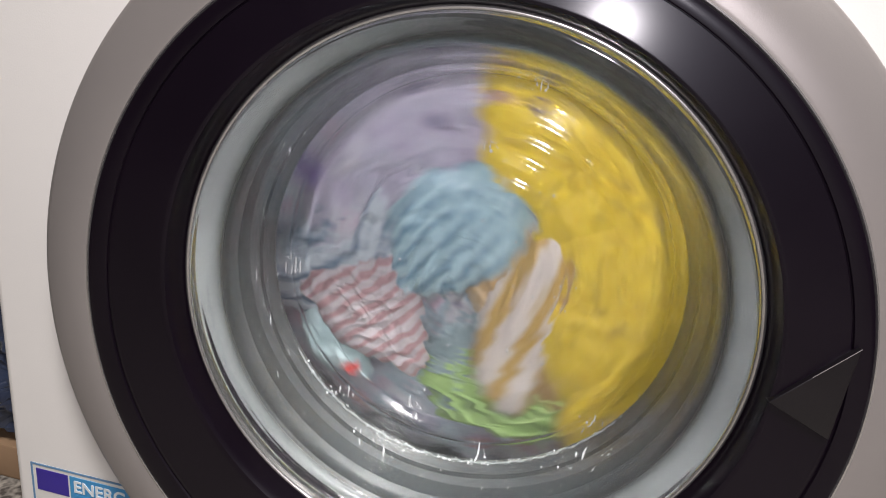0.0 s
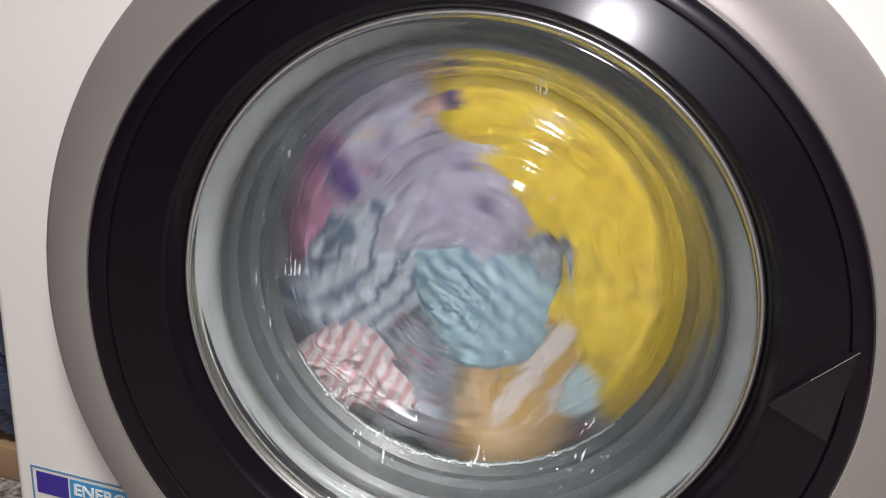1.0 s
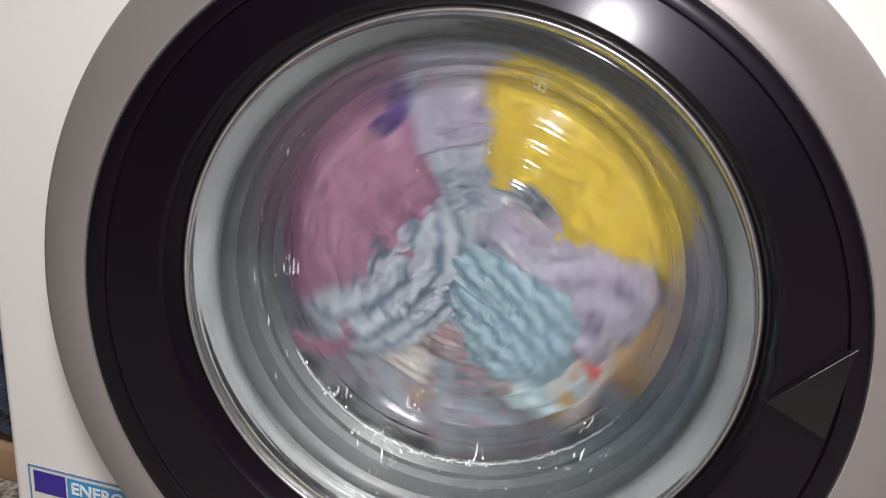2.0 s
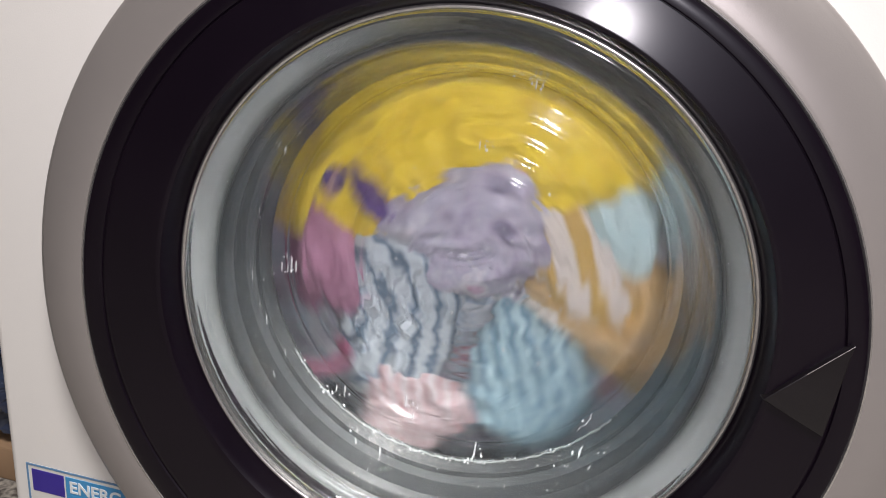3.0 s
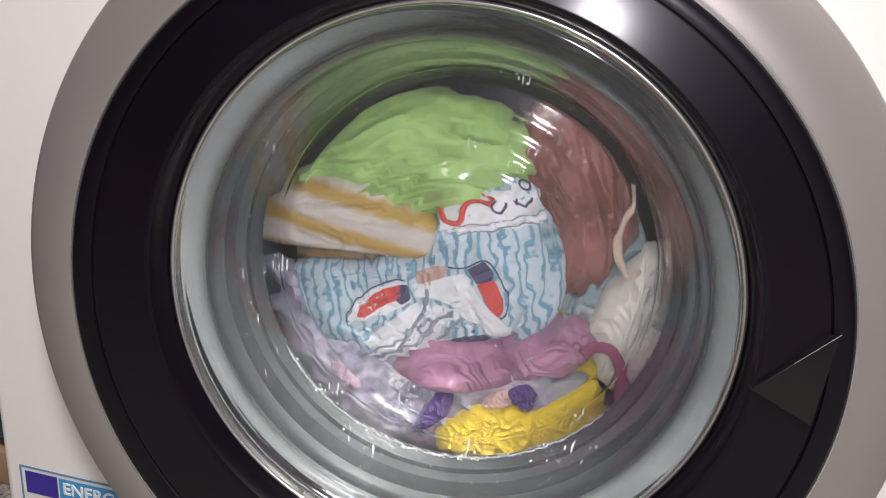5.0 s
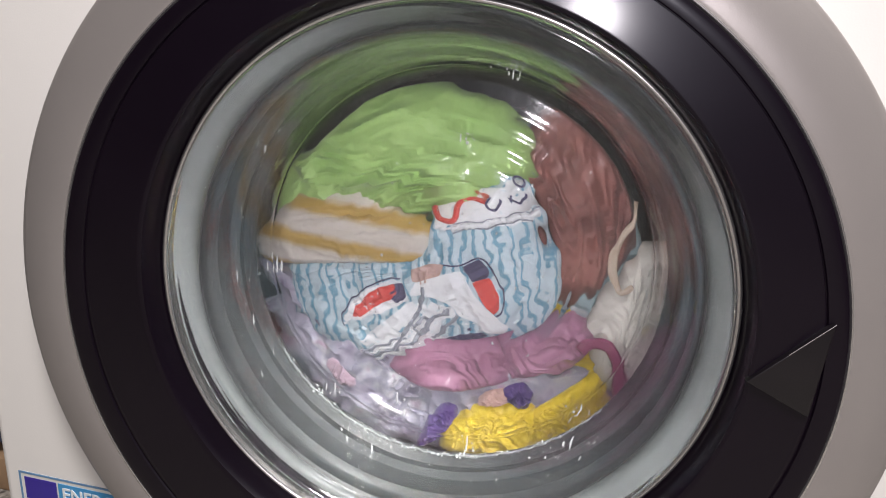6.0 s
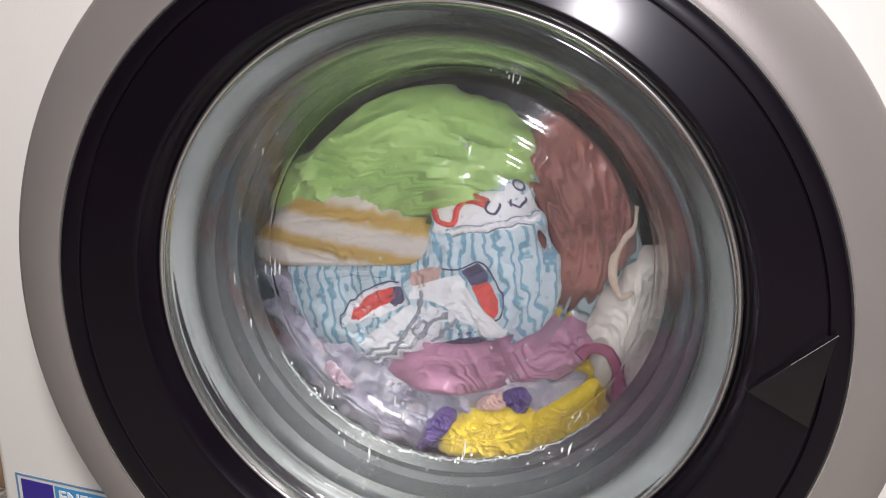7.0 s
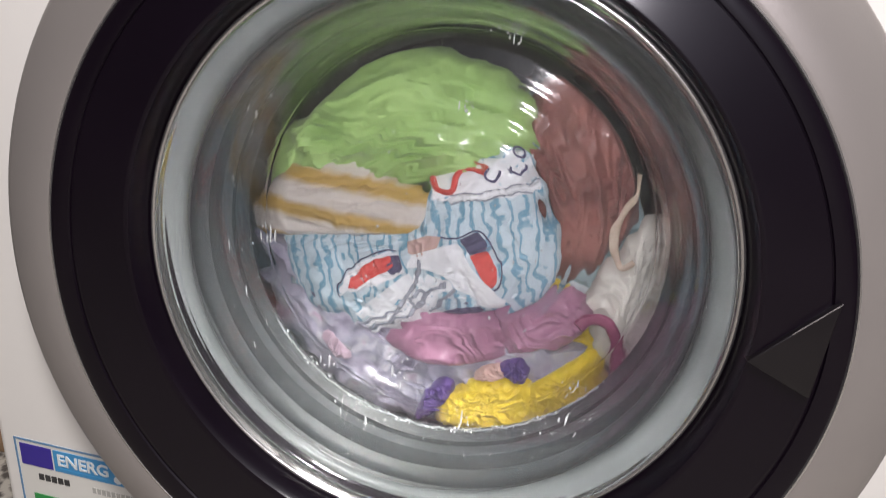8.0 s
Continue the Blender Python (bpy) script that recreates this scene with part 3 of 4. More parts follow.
green = garment("green_shirt", Heap([(-161, 3), (-153, 47), (-115, 80), (-71, 109), (-28, 115), (18, 104), (41, 84), (46, 51), (21, 32), (-22, 19), (-68, 14), (-115, 9)], 0.1135, 22, 6.2, 40, (0.55, 1.25), 4, 0.06),
                GREEN, "light green wet cloth bunched in the drum", "shirt")
brown = garment("brown_shirt", Heap([(35, 65), (38, 93), (62, 106), (92, 89), (116, 62), (124, 25), (114, -9), (95, -32), (74, -42), (62, -3), (48, 32)], 0.1260, 22, 5.2, 36, (1.8, 0.4), 12, 0.05),
                BROWN, "reddish-brown wet shirt folded beside the green one", "shirt")
beige = garment("beige_towel", Heap([(-161, -6), (-138, 23), (-81, 34), (-51, 26), (-18, 18), (-10, 0), (-28, -12), (-88, -21), (-143, -29), (-159, -26)], 0.104, 12, 2.2, 34, (0.3, 1.3), 17, 0.025),
                BEIGE, "beige cloth with mustard stripes, folded flat", "towel")
lilac = garment("lilac_shirt", Heap([(-162, -28), (-125, -46), (-69, -76), (-24, -87), (24, -89), (69, -81), (102, -84), (94, -118), (43, -153), (0, -175), (-57, -174), (-110, -142), (-151, -94)], 0.110, 18, 3.4, 26, (1, 0.8), 23),
                LILAC, "pale lilac wet shirt crumpled at the bottom", "shirt")
white = garment("white_blouse", Heap([(93, -50), (104, -18), (125, 17), (144, 23), (152, -15), (147, -59), (131, -95), (114, -87)], 0.107, 16, 3.2, 24, (1.2, 0.6), 29),
                CREAM, "off-white thin blouse pressed against the glass", "blouse")

# printed shirt: blue stripes, two lifebuoys, rope and a lettered panel
shirt_heap = Heap([(-141, -39), (-124, -21), (-80, -17), (-29, 2), (-20, 30), (16, 50), (42, 59), (54, 32), (71, -10), (74, -40), (58, -55), (26, -65), (-3, -74), (-41, -95), (-92, -94), (-125, -75)], 0.1025, 18, 2.3, 24, (1.2, 0.8), 31)
shirt = garment("printed_shirt", shirt_heap, SKY, "white and blue striped shirt printed with lifebuoys, rope and lettering", "shirt")
part("panel", shirt_heap.patch([(-24, 31), (-7, 41), (17, 49), (42, 58), (46, 47), (51, 31), (30, 25), (6, 21), (-17, 17), (-20, 24)], 0.5), PRINT_WHITE, shirt, "white printed panel")
part("red_curl", shirt_heap.cord([(-22, 31), (-16, 25), (-6, 25), (-4, 33), (-1, 39), (7, 42), (16, 41)], 2.3, 1.0), PRINT_RED, shirt)
part("rope", shirt_heap.cord([(-6, 19), (6, 23), (18, 26), (33, 31), (50, 34)], 2.2, 1.0, 60, 1.1), PRINT_WHITE, shirt)
part("rope_edge", shirt_heap.cord([(-5, 16), (6, 21), (18, 23), (33, 28), (50, 31)], 0.6, 1.2, 60, 1.1), PRINT_GREY, shirt)
part("rope_edge", shirt_heap.cord([(-6, 22), (6, 26), (18, 28), (33, 33), (50, 37)], 0.6, 1.2, 60, 1.1), PRINT_GREY, shirt)
for ch, px in (("c", [(25, 34)]), ("t", [(41, 40)]), ("o", [(40, 49)])):
    u, w = px[0][0] / 1000, px[0][1] / 1000
    letters("letter", ch, 0.022, PRINT_NAVY, shirt, pose(u, shirt_heap.front(u, w) - 0.0042, w, 90, -82, 0))
for nm, mat, pts in (("lifebuoy_white", PRINT_WHITE, [(-82, -64), (-80, -51), (-68, -36), (-49, -25), (-38, -25), (-34, -38), (-48, -47), (-65, -56)]),
                     ("lifebuoy_red", PRINT_RED, [(-76, -57), (-70, -43), (-58, -32), (-47, -28), (-44, -37), (-58, -46), (-68, -55)]),
                     ("lifebuoy_navy", PRINT_NAVY, [(-47, -28), (-38, -25), (-35, -34), (-39, -40), (-45, -38)]),
                     ("white_fold", PRINT_WHITE, [(-30, -24), (-15, -17), (3, -10), (14, -27), (30, -40), (41, -49), (39, -58), (29, -55), (16, -49), (-1, -38), (-19, -31), (-31, -32)]),
                     ("rope_panel", PRINT_WHITE, [(-69, -76), (-48, -54), (-31, -38), (-1, -40), (21, -52), (1, -64), (-24, -78), (-46, -88)]),
                     ("lifebuoy_navy", PRINT_NAVY, [(4, -7), (15, 0), (23, -8), (22, -13), (12, -17)]),
                     ("lifebuoy_red", PRINT_RED, [(12, -18), (23, -13), (30, -22), (33, -35), (30, -40), (21, -32)]),
                     ("peach_fold", PEACH, [(-34, -15), (-20, -8), (-10, -8), (-13, -18), (-25, -24), (-32, -23)]),
                     ("sky_fold", SKY, [(-10, -62), (-5, -47), (11, -41), (20, -48), (15, -59), (1, -66)]),
                     ("navy_fold", PRINT_NAVY, [(-4, -65), (6, -57), (21, -54), (26, -59), (14, -68), (1, -70)])):
    lift = {"lifebuoy_red": 0.9, "lifebuoy_navy": 0.9, "white_fold": 1.6, "peach_fold": 1.0, "sky_fold": 1.4, "navy_fold": 1.8}.get(nm, 0.5)
    part(nm, shirt_heap.patch(pts, lift), mat, shirt)
part("drawn_line", shirt_heap.cord([(-82, -66), (-82, -53), (-70, -36), (-53, -25), (-40, -22)], 0.55, 1.1), PRINT_NAVY, shirt)
part("drawn_line", shirt_heap.cord([(-10, -8), (2, -6), (15, 1), (25, -7), (34, -22), (36, -36), (32, -42)], 0.6, 1.3), PRINT_NAVY, shirt)
for pts in ([(-42, -78), (-32, -58), (-24, -41), (-24, -26)], [(-29, -72), (-13, -48), (-3, -42)], [(-28, -57), (-21, -50), (-17, -56), (-23, -64), (-28, -59)], [(-14, -67), (0, -49), (4, -42)]):
    part("knotted_rope", shirt_heap.cord(pts, 1.5, 1.4, 40, 1.3), PRINT_GREY, shirt)
for k in range(4):
    pts = [(x, y + k * 9 - 12) for x, y in [(-86, -90), (-69, -76), (-47, -62), (-32, -54)]]
    part("ruffle", shirt_heap.cord([(a + k * 1.0, b * 1.0 - k * 12.2) for a, b in pts], 1.1, 0.6, 40), (PRINT_GREY, PRINT_WHITE)[k % 2], shirt)

def loose(name, heap, mat, owner, label=""):
    """A rigid fold of a garment, which comes forward while the drum spins."""
    return part(name, heap.mesh(26, 96), mat, owner, label)


def blob(ru, rw, seed, lobes=9, uneven=0.16):
    """A rounded, uneven outline in mm."""
    rng = random.Random(seed)
    out = []
    for k in range(lobes):
        g = 2 * math.pi * k / lobes
        q = 1 + rng.uniform(-uneven, uneven)
        out.append((ru * q * math.sin(g), rw * q * math.cos(g)))
    return out


fan = loose("ribbed_fold", Heap(blob(60, 52, 3), 0.0985, 16, 2.4, 20, (0.5, 2.2), 32), FAN, shirt, "pale blue ribbed fold")
swirl = loose("striped_fold", Heap(blob(48, 74, 5), 0.1010, 16, 3.4, 26, (2.0, 0.6), 33), SWIRL, shirt, "white fold with blue-grey stripes")
cuff_heap = Heap(blob(46, 30, 7), 0.1030, 12, 2.6, 24, (1, 1), 34)
cuff = loose("cuff_fold", cuff_heap, AQUA, shirt, "pale aqua fold with a red stripe")
part("red_stripe", cuff_heap.patch([(38, -12), (34, 10), (27, 13), (26, -15)], 0.9), PRINT_RED, cuff)
lilac_fold = loose("loose_fold", Heap(blob(74, 58, 9), 0.1025, 20, 4.2, 34, (0.7, 1.3), 35), LILAC, lilac)

# pink garment in three rigid folds, yellow towel in four


def arc(a0, a1, r0, r1):
    """The outline of a curved fold between two angles, clockwise from the top, and two radii in mm."""
    out = [(r1 * math.sin(radians(a0 + (a1 - a0) * k / 5)), r1 * math.cos(radians(a0 + (a1 - a0) * k / 5))) for k in range(6)]
    return out + [(r0 * math.sin(radians(a1 + (a0 - a1) * k / 3)), r0 * math.cos(radians(a1 + (a0 - a1) * k / 3))) for k in range(4)]


pink = tagged(empty("pink_shirt", pose(GX, 0, GZ)), "mauve-pink wet shirt twisted across the load", "shirt", group="laundry in the drum")
pink_folds = [
    part("fold", Heap([(-46, -96), (-29, -75), (1, -65), (30, -62), (47, -71), (45, -90), (17, -105), (-18, -110)], 0.0985, 14, 3.6, 32, (0.7, 1.2), 41).mesh(), PINK, pink),
    part("fold", Heap([(34, -78), (38, -59), (62, -50), (76, -35), (92, -37), (102, -53), (92, -72), (70, -84), (45, -90)], 0.0995, 14, 3.4, 28, (1, 1), 43).mesh(), PINK, pink),
    part("fold", Heap(arc(130, 222, 30, 140), 0.128, 16, 5.0, 26, (1, 0.6), 44, 0.06).mesh(), PINK, pink)]
band = bmesh.new()
tube(band, [Vector((p[0] / 1000, 0.0975 + 0.004 * math.sin(k / 6), p[1] / 1000)) for k, p in
            enumerate(spline([(92, -57), (99, -51), (111, -52), (122, -63), (125, -78), (124, -96)], 30))], 0.0044, 0, 0.5)
part("hem_band", band, MAROON, pink, "dark mauve hem band")
yellow = tagged(empty("yellow_towel", pose(GX, 0, GZ)), "bright yellow towel wadded at the bottom of the drum", "towel", group="laundry in the drum")
yellow_folds = [
    part("fold", Heap([(-7, -159), (6, -133), (30, -110), (60, -108), (77, -127), (73, -147), (44, -162), (13, -167)], 0.0975, 16, 1.8, 10, (1, 1), 51).mesh(), YELLOW, yellow),
    part("fold", Heap([(62, -145), (67, -116), (87, -96), (110, -85), (122, -97), (115, -122), (93, -143), (73, -150)], 0.0995, 16, 1.8, 10, (1, 1), 52).mesh(), YELLOW, yellow),
    part("fold", Heap(arc(115, 205, 58, 158), 0.132, 16, 3.4, 30, (1, 0.6), 53, 0.06).mesh(), YELLOW, yellow),
    part("fold", Heap(arc(120, 200, 50, 158), 0.146, 16, 3.4, 30, (0.7, 1), 54, 0.06).mesh(), YELLOW, yellow)]

small = []
for nm, heap, mat, lab in (
        ("purple_sock", Heap([(-19, -161), (-12, -137), (0, -119), (10, -121), (6, -141), (-8, -160)], 0.0990, 9, 3.0, 11, (1, 1), 61, 0.16), PURPLE, "purple sock caught beside the yellow towel"),
        ("purple_ribbon", Heap([(40, -101), (50, -92), (62, -96), (62, -109), (49, -110)], 0.1000, 5, 2.6, 9, (1, 1), 62, 0.2), PURPLE, "purple scrap of cloth under the pink shirt"),
        ("peach_sock", Heap([(24, -113), (32, -102), (44, -99), (47, -107), (35, -113)], 0.1010, 5, 2.6, 9, (1, 1), 63, 0.2), PEACH, "peach sock between pink and yellow cloth"),
        ("pink_scarf", Heap([(-101, -105), (-92, -99), (-80, -111), (-76, -123), (-87, -123), (-96, -115)], 0.1040, 5, 1.3, 14, (1, 1), 64, 0.3), ROSE, "pale pink cloth against the lilac shirt")):
    small.append(garment(nm, heap, mat, lab, "sock" if "sock" in nm else "cloth"))
strap = bmesh.new()
tube(strap, [Vector((p[0] / 1000, 0.100 + 0.006 * math.sin(k / 9), p[1] / 1000)) for k, p in
             enumerate(spline([(117, 54), (116, 41), (109, 27), (105, 14), (106, 1), (112, -10), (119, -4)], 40))], 0.0022, 0, 0.4)
strap_ob = tagged(link("strap", strap, STRAP), "tan strap looped over the brown shirt", "strap", group="laundry in the drum")
strap_ob.matrix_world = pose(GX, 0, GZ)

# the rest of the load, deeper in the drum
deep = []
for nm, heap, mat, lab in (
        ("grey_blue_sheet", Heap([(205 * math.sin(k * math.pi / 4), 205 * math.cos(k * math.pi / 4)) for k in range(8)], 0.150, 24, 7, 34, (1, 1), 71), PRINTED, "printed cotton sheet in greys and lilac, deep in the drum"),
        ("orange_towel", Heap([(-150, -30), (-120, 15), (-40, 20), (20, 10), (0, -50), (-80, -80)], 0.135, 24, 4, 34, (0.6, 1.3), 72), MUSTARD, "mustard and beige towel deep in the drum"),
        ("teal_shirt", Heap([(20, 20), (90, 40), (140, 20), (150, -30), (90, -60), (30, -10)], 0.140, 24, 4, 34, (1, 1), 73), TEAL, "dark teal shirt deep in the drum"),
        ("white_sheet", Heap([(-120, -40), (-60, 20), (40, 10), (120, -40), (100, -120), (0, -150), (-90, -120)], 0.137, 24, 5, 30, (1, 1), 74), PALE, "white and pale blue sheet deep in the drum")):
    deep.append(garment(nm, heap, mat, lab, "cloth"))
stripy = garment("striped_pillowcase", Heap(arc(225, 305, 12, 98), 0.142, 12, 2.6, 24, (1, 0.8), 81, 0.1), PINK_STRIPE, "pink and grey striped pillowcase behind the printed shirt", "pillowcase")

# ---------- how the drum and its load move ----------
TURN_T = [0.0, 4.2, 4.3, 4.4, 4.5, 4.6, 4.7, 4.9, 5.1, 5.3, 8.0]
TURN_A = [-1158.8, 239.8, 265, 290, 312, 330, 342, 354, 359, 360, 360]
STEPS = [k / 10 for k in range(54)] + [6.0, 7.0, 8.0]


def drum_angle(t):
    return float(np.interp(t, TURN_T, TURN_A))


def turned(slip, lean=0, twist=(0, 0, 0)):
    """Rows for a thing that turns with the drum. slip: rows of seconds, degrees ahead of the drum, mm in its own x, z and y."""
    cols = list(zip(*slip))
    rows = []
    for t in STEPS:
        a = drum_angle(t) + float(np.interp(t, cols[0], cols[1]))
        u, w, y = (float(np.interp(t, cols[0], c)) / 1000 for c in cols[2:5])
        own = pose(twist[1], 0, twist[2], 0, twist[0] * float(np.interp(t, (3.9, 4.5), (1, 0))), 0) @ pose(-twist[1], 0, -twist[2])
        rows.append((t, pose(GX, 0, GZ) @ pose(0, 0, 0, 0, a, 0) @ own @ pose(u, y, w, lean * float(np.interp(t, (4.3, 5.0), (0, 1))))))
    return rows


def tumbling(centre, stops, hub=(0, 0)):
    """Rows for a fold that tumbles round a hub. centre: its own middle; stops: seconds, x and z of that middle in mm from the
    drum's axis, mm of depth, degrees of its own turn."""
    turns, last = [], None
    for t, u, w, y, own in stops:
        g = math.degrees(math.atan2(u - hub[0], w - hub[1])) - drum_angle(t)
        if last is not None:
            g += 360 * round((last - g) / 360)
        last = g
        turns.append((t, g, math.hypot(u - hub[0], w - hub[1]), y, own))
    cols = list(zip(*turns))
    end = math.degrees(math.atan2(stops[-1][1] - hub[0], stops[-1][2] - hub[1]))
    rows = []
    for t in STEPS:
        g, r, y, own = (float(np.interp(t, cols[0], c)) for c in cols[1:])
        a = g + drum_angle(t)
        u, w = hub[0] + r * math.sin(radians(a)), hub[1] + r * math.cos(radians(a))
        rows.append((t, pose(GX + u / 1000, y / 1000, GZ + w / 1000, 0, a - end + own, 0) @ pose(-centre[0] / 1000, 0, -centre[1] / 1000)))
    return rows


def inside(owner_rows, rows):
    """The same rows in the space of the thing that owns the fold."""
    return [(t, m.inverted() @ q) for (t, m), (_, q) in zip(owner_rows, rows)]


def motions():
    still = [(8.0, 0, 0, 0, 0)]
    walk(drum, turned([(0, 0, 0, 0, 0)] + still))
    walk(green, turned([(0, -86, -25, 40, 16), (0.2, -88, 0, 10, 50), (0.5, -88, 0, 10, 50), (0.7, -89, 0, 5, 12), (0.9, -85, 0, 5, 50), (1.5, -55, 0, 5, 50), (1.7, -52, 0, 5, 8), (2.0, -45, 0, 5, 40), (3.3, -10, 0, 10, 50), (3.55, 0, 0, 0, 20), (3.65, 0, 0, 0, 0), (3.75, 0, 0, 0, 12), (3.9, 0, 0, 0, 50), (4.35, -8, 0, 0, 40), (4.6, -4, 0, 0, 6), (5.2, 0, 0, 0, 0)] + still))
    walk(brown, turned([(0, -20, 10, 0, 24), (3.2, -5, 10, 0, 20), (3.5, 0, 0, 0, 0), (3.9, 0, 0, 0, 14), (4.4, -20, 0, 0, 34), (4.5, -16, 0, 0, 30), (4.6, -12, 0, 0, 0), (5.2, 0, 0, 0, 0)] + still))
    walk(beige, tumbling((-85, 0), [(0, 41, -41, -2, 60), (0.5, -88, 71, 2, 70), (0.8, 30, -51, -2, 60), (1, 59, -77, 0, 60), (1.5, -96, 63, 2, 70), (2.8, 55, 61, 4, 80), (3, 66, 23, 4, 80), (3.5, -77, 76, 2, 80), (3.8, 69, 12, 4, 80), (4, -27, -125, 4, 70), (4.3, -115, -60, 4, 40), (4.5, -125, 10, 2, 0), (4.7, -95, 8, 0, 0), (5.2, -85, 0, 0, 0), (8.0, -85, 0, 0, 0)]))
    lilac_rows = turned([(0, -158, 0, 5, -2), (0.5, -86, 0, 5, 2), (1.0, -134, 0, 10, 5), (1.5, -56, 0, 5, 2), (3.0, -95, 0, 25, 8), (3.5, 18, 0, 10, 2), (4.0, 50, 0, 10, 4), (4.2, 70, 0, 10, 0), (4.5, 40, 0, 0, 0), (4.7, 10, 0, 0, 0), (5.2, 0, 0, 0, 0)] + still)
    walk(lilac, lilac_rows)
    walk(lilac_fold, inside(lilac_rows, tumbling((0, 0), [(0, -61, 81, 2, 0), (0.2, 22, 4, 2, 0), (0.5, 75, -69, 6, 0), (0.8, -92, -60, 6, 0), (1, -22, 32, 2, 0), (1.2, 17, -13, 0, 0), (1.5, -28, 56, 3, -120), (2.8, -63, 45, 2, 0), (3, -6, 24, 0, 0), (3.2, 29, -21, -2, 0), (3.5, -92, -80, 2, 0), (3.8, -104, 40, 2, 0), (4, 37, 41, 0, 0), (4.2, 33, -38, 2, 0), (4.5, -45, -117, 6, 0), (4.8, -20, -120, 16, 0), (5.2, -20, -125, 30, 0), (8.0, -20, -125, 30, 0)])))
    walk(white, tumbling((126, -35), [(0, -93, 69, 14, 0), (0.5, 114, -21, 14, 0), (1, -91, 43, 16, 0), (1.5, 107, -22, 14, 0), (3, 71, -32, 14, 0), (3.5, -21, 51, 4, 60), (4, 67, 4, 10, 30), (4.3, -62, 73, 8, 30), (4.5, 14, 50, -6, 15), (4.7, 105, 5, 0, 10), (5.0, 124, -32, 0, 0), (5.2, 126, -35, 0, 0), (8.0, 126, -35, 0, 0)]))
    shirt_rows = turned([(0, -70, 5, 5, 34), (1.0, -30, -5, 5, 38), (3.0, -20, 0, 5, 38), (4.0, 0, 0, 5, 30), (4.25, 12, 0, 5, 6), (4.5, 34, -6, 5, 0), (4.8, 6, 0, 0, 0), (5.2, 0, 0, 0, 0)] + still)
    walk(shirt, shirt_rows)
    walk(fan, inside(shirt_rows, tumbling((0, 0), [(0, -21, 18, 0, 0), (0.25, 15, -64, 0, 0), (0.5, -66, -37, 0, 0), (0.75, -65, 4, 0, 0), (1, 7, -32, 0, 0), (1.25, -47, -56, 0, 0), (1.5, -81, -16, 0, 0), (2.8, -11, 23, 0, 0), (3, 51, -91, 0, 0), (3.4, -107, -45, 0, 0), (3.6, -104, 36, 2, 0), (3.8, 4, 19, 2, 0), (4, 36, -59, 2, 0), (4.2, -51, -54, 2, -40), (4.35, -85, 46, 8, -60), (4.5, -84, 49, 12, -60), (4.7, -12, 44, 2, -30), (4.9, 22, 10, 14, 0), (5.1, 20, -12, 42, 0), (8.0, 20, -12, 42, 0)], (-25, -30))))
    walk(swirl, inside(shirt_rows, tumbling((0, 0), [(0, -105, -13, 8, 0), (0.25, -40, -33, 4, 30), (0.5, 1, -3, 0, 0), (0.75, -21, -47, 0, 30), (1, -90, -23, 4, 0), (1.25, -30, -48, 2, 40), (1.5, 8, -5, 0, 0), (2.8, -56, -37, 4, 20), (3, -58, -56, 4, 0), (3.5, -44, -7, -1, 90), (4, -22, -42, -2, 150), (4.2, -34, -50, 0, 120), (4.35, -52, -36, 4, 60), (4.5, -115, -43, 4, 30), (4.7, -114, -48, 12, 0), (4.9, -50, -40, 34, 0), (5.1, -40, -45, 42, 0), (8.0, -40, -45, 42, 0)], (-25, -30))))
    walk(cuff, inside(shirt_rows, tumbling((0, 0), [(0, -110, -85, 10, 0), (0.5, -46, 104, 4, 0), (1, 94, -84, 8, 0), (1.5, -7, 109, 3, 0), (3, 104, 41, 8, 0), (3.5, 8, 102, 2, 0), (4, 36, -121, 4, 0), (4.25, -127, -3, 10, 0), (4.5, -97, -27, 20, 0), (4.9, 0, -30, 44, 0), (8.0, 0, -30, 46, 0)])))
    walk(pink, turned([(0, -175, 0, 0, 24), (0.2, -172, 0, 0, 10), (0.4, -170, 0, 0, 0), (0.6, -165, 0, 0, 4), (0.8, -158, 0, -5, 18), (1.0, -155, 0, -15, 18), (1.3, -135, 0, 0, 0), (1.6, -125, 0, 0, 4), (2.8, -100, 0, -20, 0), (3.0, -100, 0, -20, 0), (3.4, -62, 0, 0, -2), (3.6, -55, 0, 0, 0), (4.0, -65, 0, 25, -4), (4.2, -30, 0, 35, -4), (4.4, 32, 0, 10, -2), (4.5, 30, -6, 20, -2), (4.7, 8, 0, 0, 0), (5.2, 0, 0, 0, 0)] + still))
    walk(yellow, turned([(0, 4, 0, 0, 0), (0.5, -8, 0, 0, 0), (1.0, 16, 0, 0, 0), (1.5, 0, 0, 0, 0), (3.0, 0, 0, 0, 0), (3.5, 22, 0, 0, 2), (3.8, 10, 0, 0, -2), (4.0, 8, 0, 0, -5), (4.2, 25, 0, 0, 0), (4.4, 36, 0, 0, 0), (4.5, 26, 0, 0, 0), (4.7, 12, 0, 0, 0), (5.2, 0, 0, 0, 0)] + still))
    walk(small[0], tumbling((-5, -140), [(0, -144, 58, 0, 0), (0.5, 38, -135, 0, 0), (1, -106, 53, -2, 0), (1.5, 36, -151, 0, 0), (3, -79, 38, -2, 0), (3.5, -12, -108, -1, 0), (4, -25, 60, -2, 0), (4.2, 67, -45, -2, 0), (4.5, 19, -118, 0, 0), (4.7, 1, -113, 0, 0), (5.2, -5, -140, 0, 0), (8.0, -5, -140, 0, 0)]))
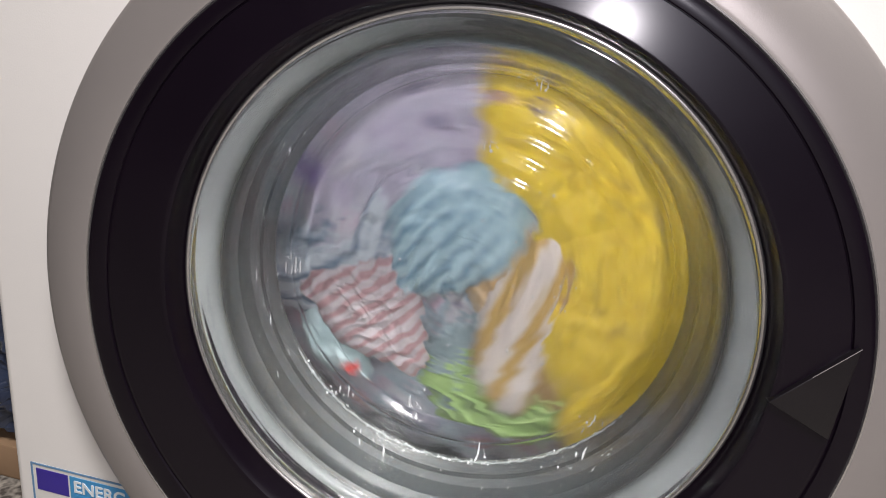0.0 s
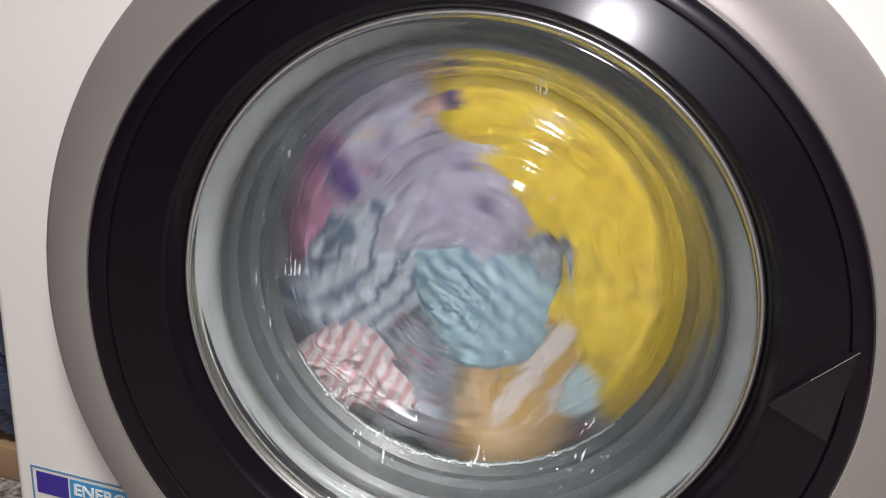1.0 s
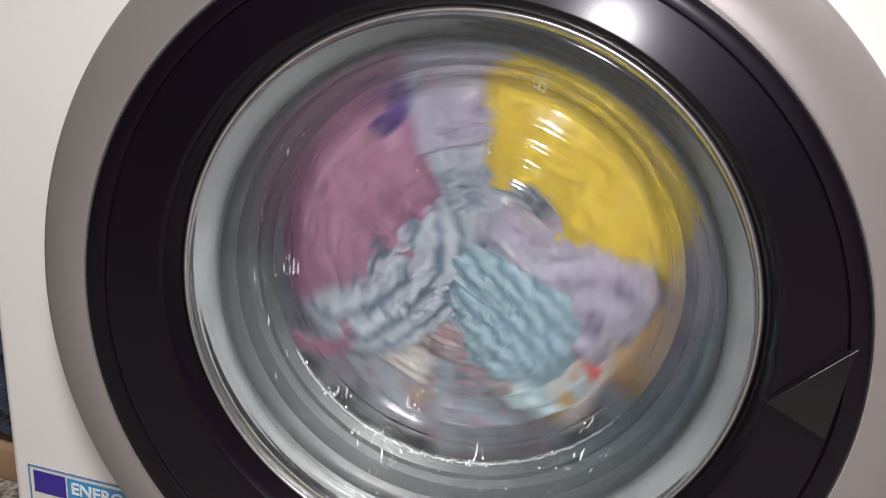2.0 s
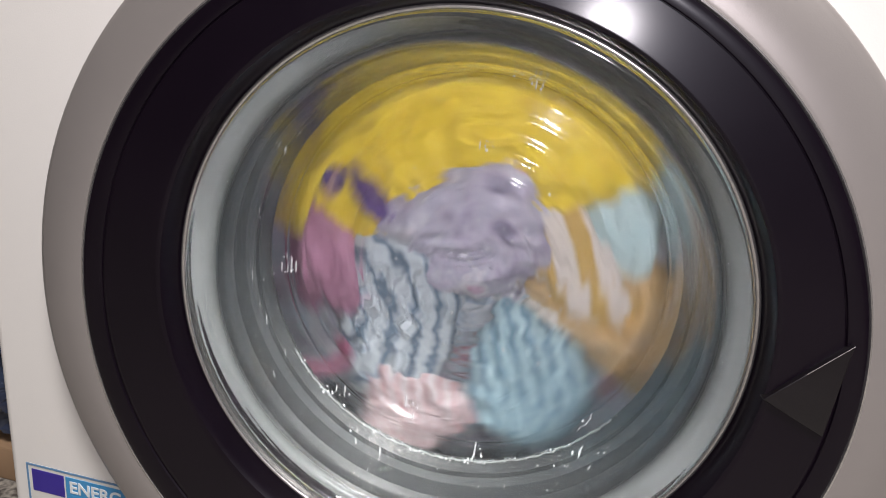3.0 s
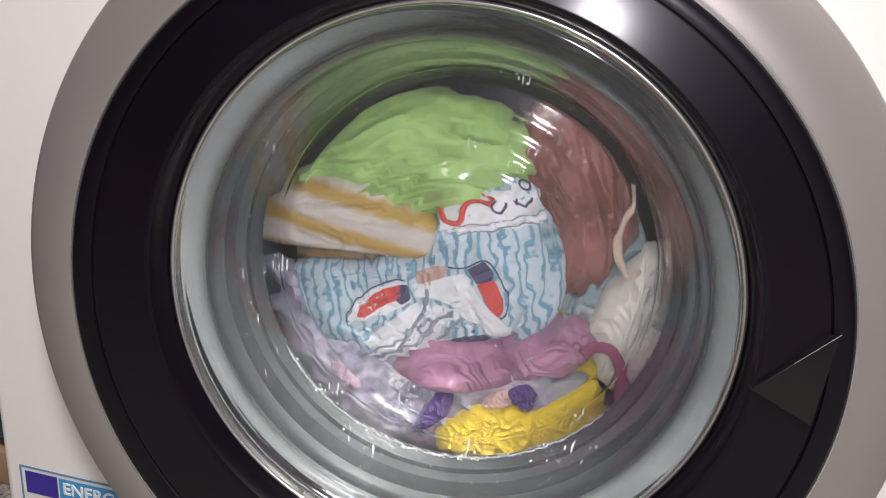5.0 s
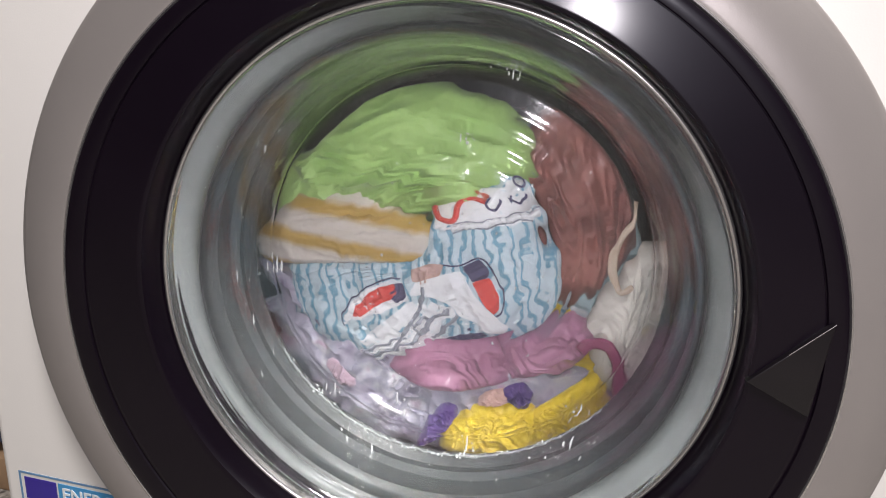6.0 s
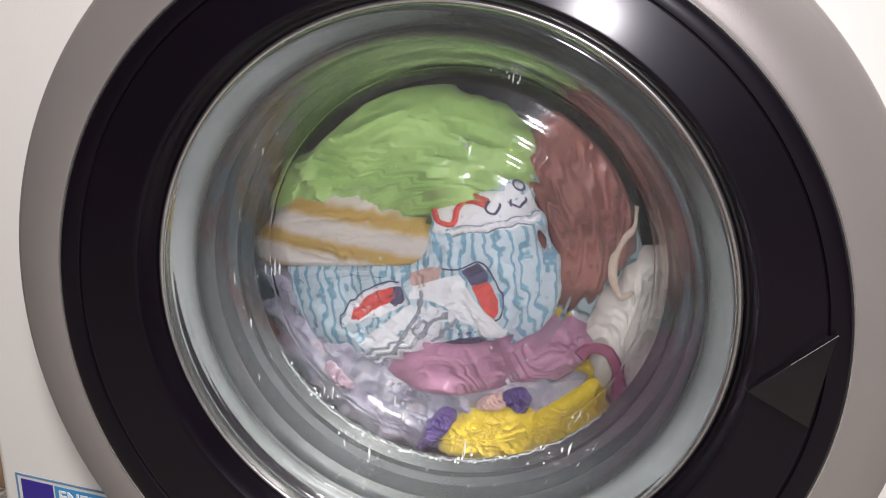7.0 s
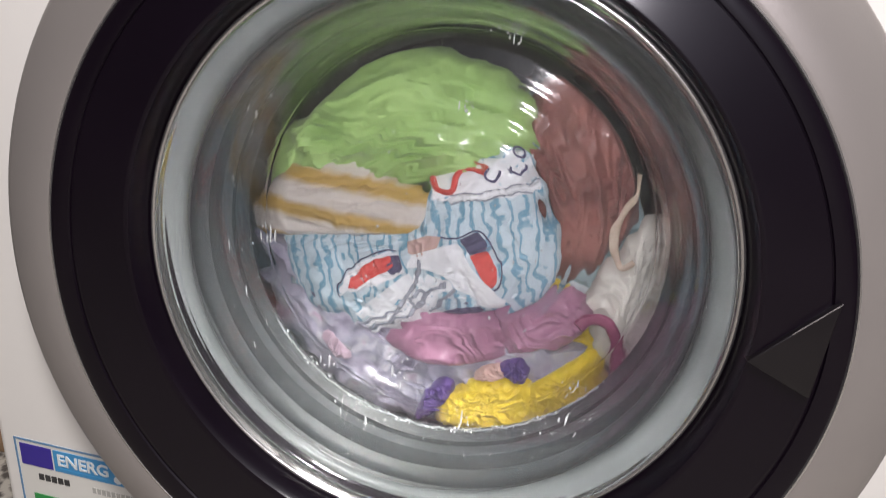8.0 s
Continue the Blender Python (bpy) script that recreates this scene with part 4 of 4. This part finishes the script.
    for k, ob in enumerate(small):
        if k == 0:
            continue
        walk(ob, turned([(0, (8, -60, -80, -70)[k], 0, 0, 0), (3.0, (10, -60, -70, -60)[k], 0, 0, 0), (4.2, 20, 0, 10, 0), (4.7, 6, 0, 0, 0), (5.2, 0, 0, 0, 0)] + still))
    walk(strap_ob, turned([(0, -20, 0, 0, 10), (3.6, 0, 0, 0, 6), (4.6, -12, 0, 0, 2), (5.2, 0, 0, 0, 0)] + still))
    walk(deep[1], tumbling((-62, -20), [(0, 40, -37, -22, 0), (0.5, -130, 58, -15, 0), (1, 34, -112, -26, 0), (1.5, -138, 41, -15, 0), (2.8, 68, 74, -20, 0), (3, 115, -36, -20, 0), (3.5, -127, 58, -15, 0), (3.8, 70, 29, -20, 0), (4, 130, -62, -14, 0), (4.3, -110, -70, -10, 0), (4.5, -105, 5, 0, 0), (4.8, -70, -12, 0, 0), (5.2, -62, -20, 0, 0), (8.0, -62, -20, 0, 0)]))
    for k, ob in enumerate(deep):
        if k == 1:
            continue
        a = (0, -47, 160, -120)[k]
        low, far = (20, 200) if k == 0 else (0, 0)
        rest = [(5.2, 0, 0, low, far), (8.0, 0, 0, low, far)]
        walk(ob, turned([(0, a, 0, (0, 5, 0, 30)[k], -12), (3.4, a * 0.8, 0, (0, 5, 0, 30)[k], -12), (4.3, a * 0.3, 0, (0, 5, 0, 20)[k], -6), (4.8, 0, 0, low * 0.7, far * 0.7)] + rest, -35 if k == 0 else 0))
    walk(stripy, tumbling((-58, -5), [(0, -77, -50, -42, 0), (0.25, -56, -54, -42, 0), (0.5, -66, 12, -41, 0), (0.75, -38, -55, -38, 0), (1, -94, -105, -42, 0), (1.3, -60, -54, -36, 0), (1.5, -40, -31, -30, 0), (3, -37, -135, -42, 0), (3.5, -57, -13, -30, 0), (4, -2, -100, -38, 0), (4.4, -60, -10, -10, 0), (5.2, -58, -5, 0, 0), (8.0, -58, -5, 0, 0)], (-25, -30)))
    # the folds of the pink and the yellow cloth spread while the drum spins and gather as it stops
    for ob, a, u, w, y in ((pink_folds[0], -22, 0, 0, 0), (pink_folds[1], 24, 0, -8, 0), (pink_folds[2], 0, 0, -10, -0.028)):
        m = pose(0, 0, 0, 0, a, 0) @ pose(u / 1000, y, w / 1000)
        back = m @ pose(0, 0.03 if ob is pink_folds[2] else 0, 0)
        walk(ob, [(0, m), (2.4, m), (2.8, back), (3.1, back), (3.4, m), (3.7, back), (4.2, back), (4.6, pose(0, 0, 0)), (8.0, pose(0, 0, 0))])
    for ob, a, u, w, y in ((yellow_folds[0], 42, 0, 0, 0.0), (yellow_folds[1], 0, 0, 0, 0.0), (yellow_folds[2], 12, 0, -6, -0.031), (yellow_folds[3], -52, 0, 0, -0.044)):
        m = pose(0, 0, 0, 0, a, 0) @ pose(u / 1000, y, w / 1000)
        back = m @ pose(0, 0.036 if ob is yellow_folds[3] else 0.004 if ob is yellow_folds[2] else 0, 0)
        near = pose(0, 0, 0) if ob is yellow_folds[0] else m @ pose(0, 0.03 if y else 0, 0)
        walk(ob, [(0, m), (0.3, back), (0.7, back), (1.0, m), (1.3, back), (2.6, back), (3.1, m), (3.4, near), (4.02, near), (4.2, m), (4.4, pose(0, 0, 0)), (8.0, pose(0, 0, 0))])


motions()
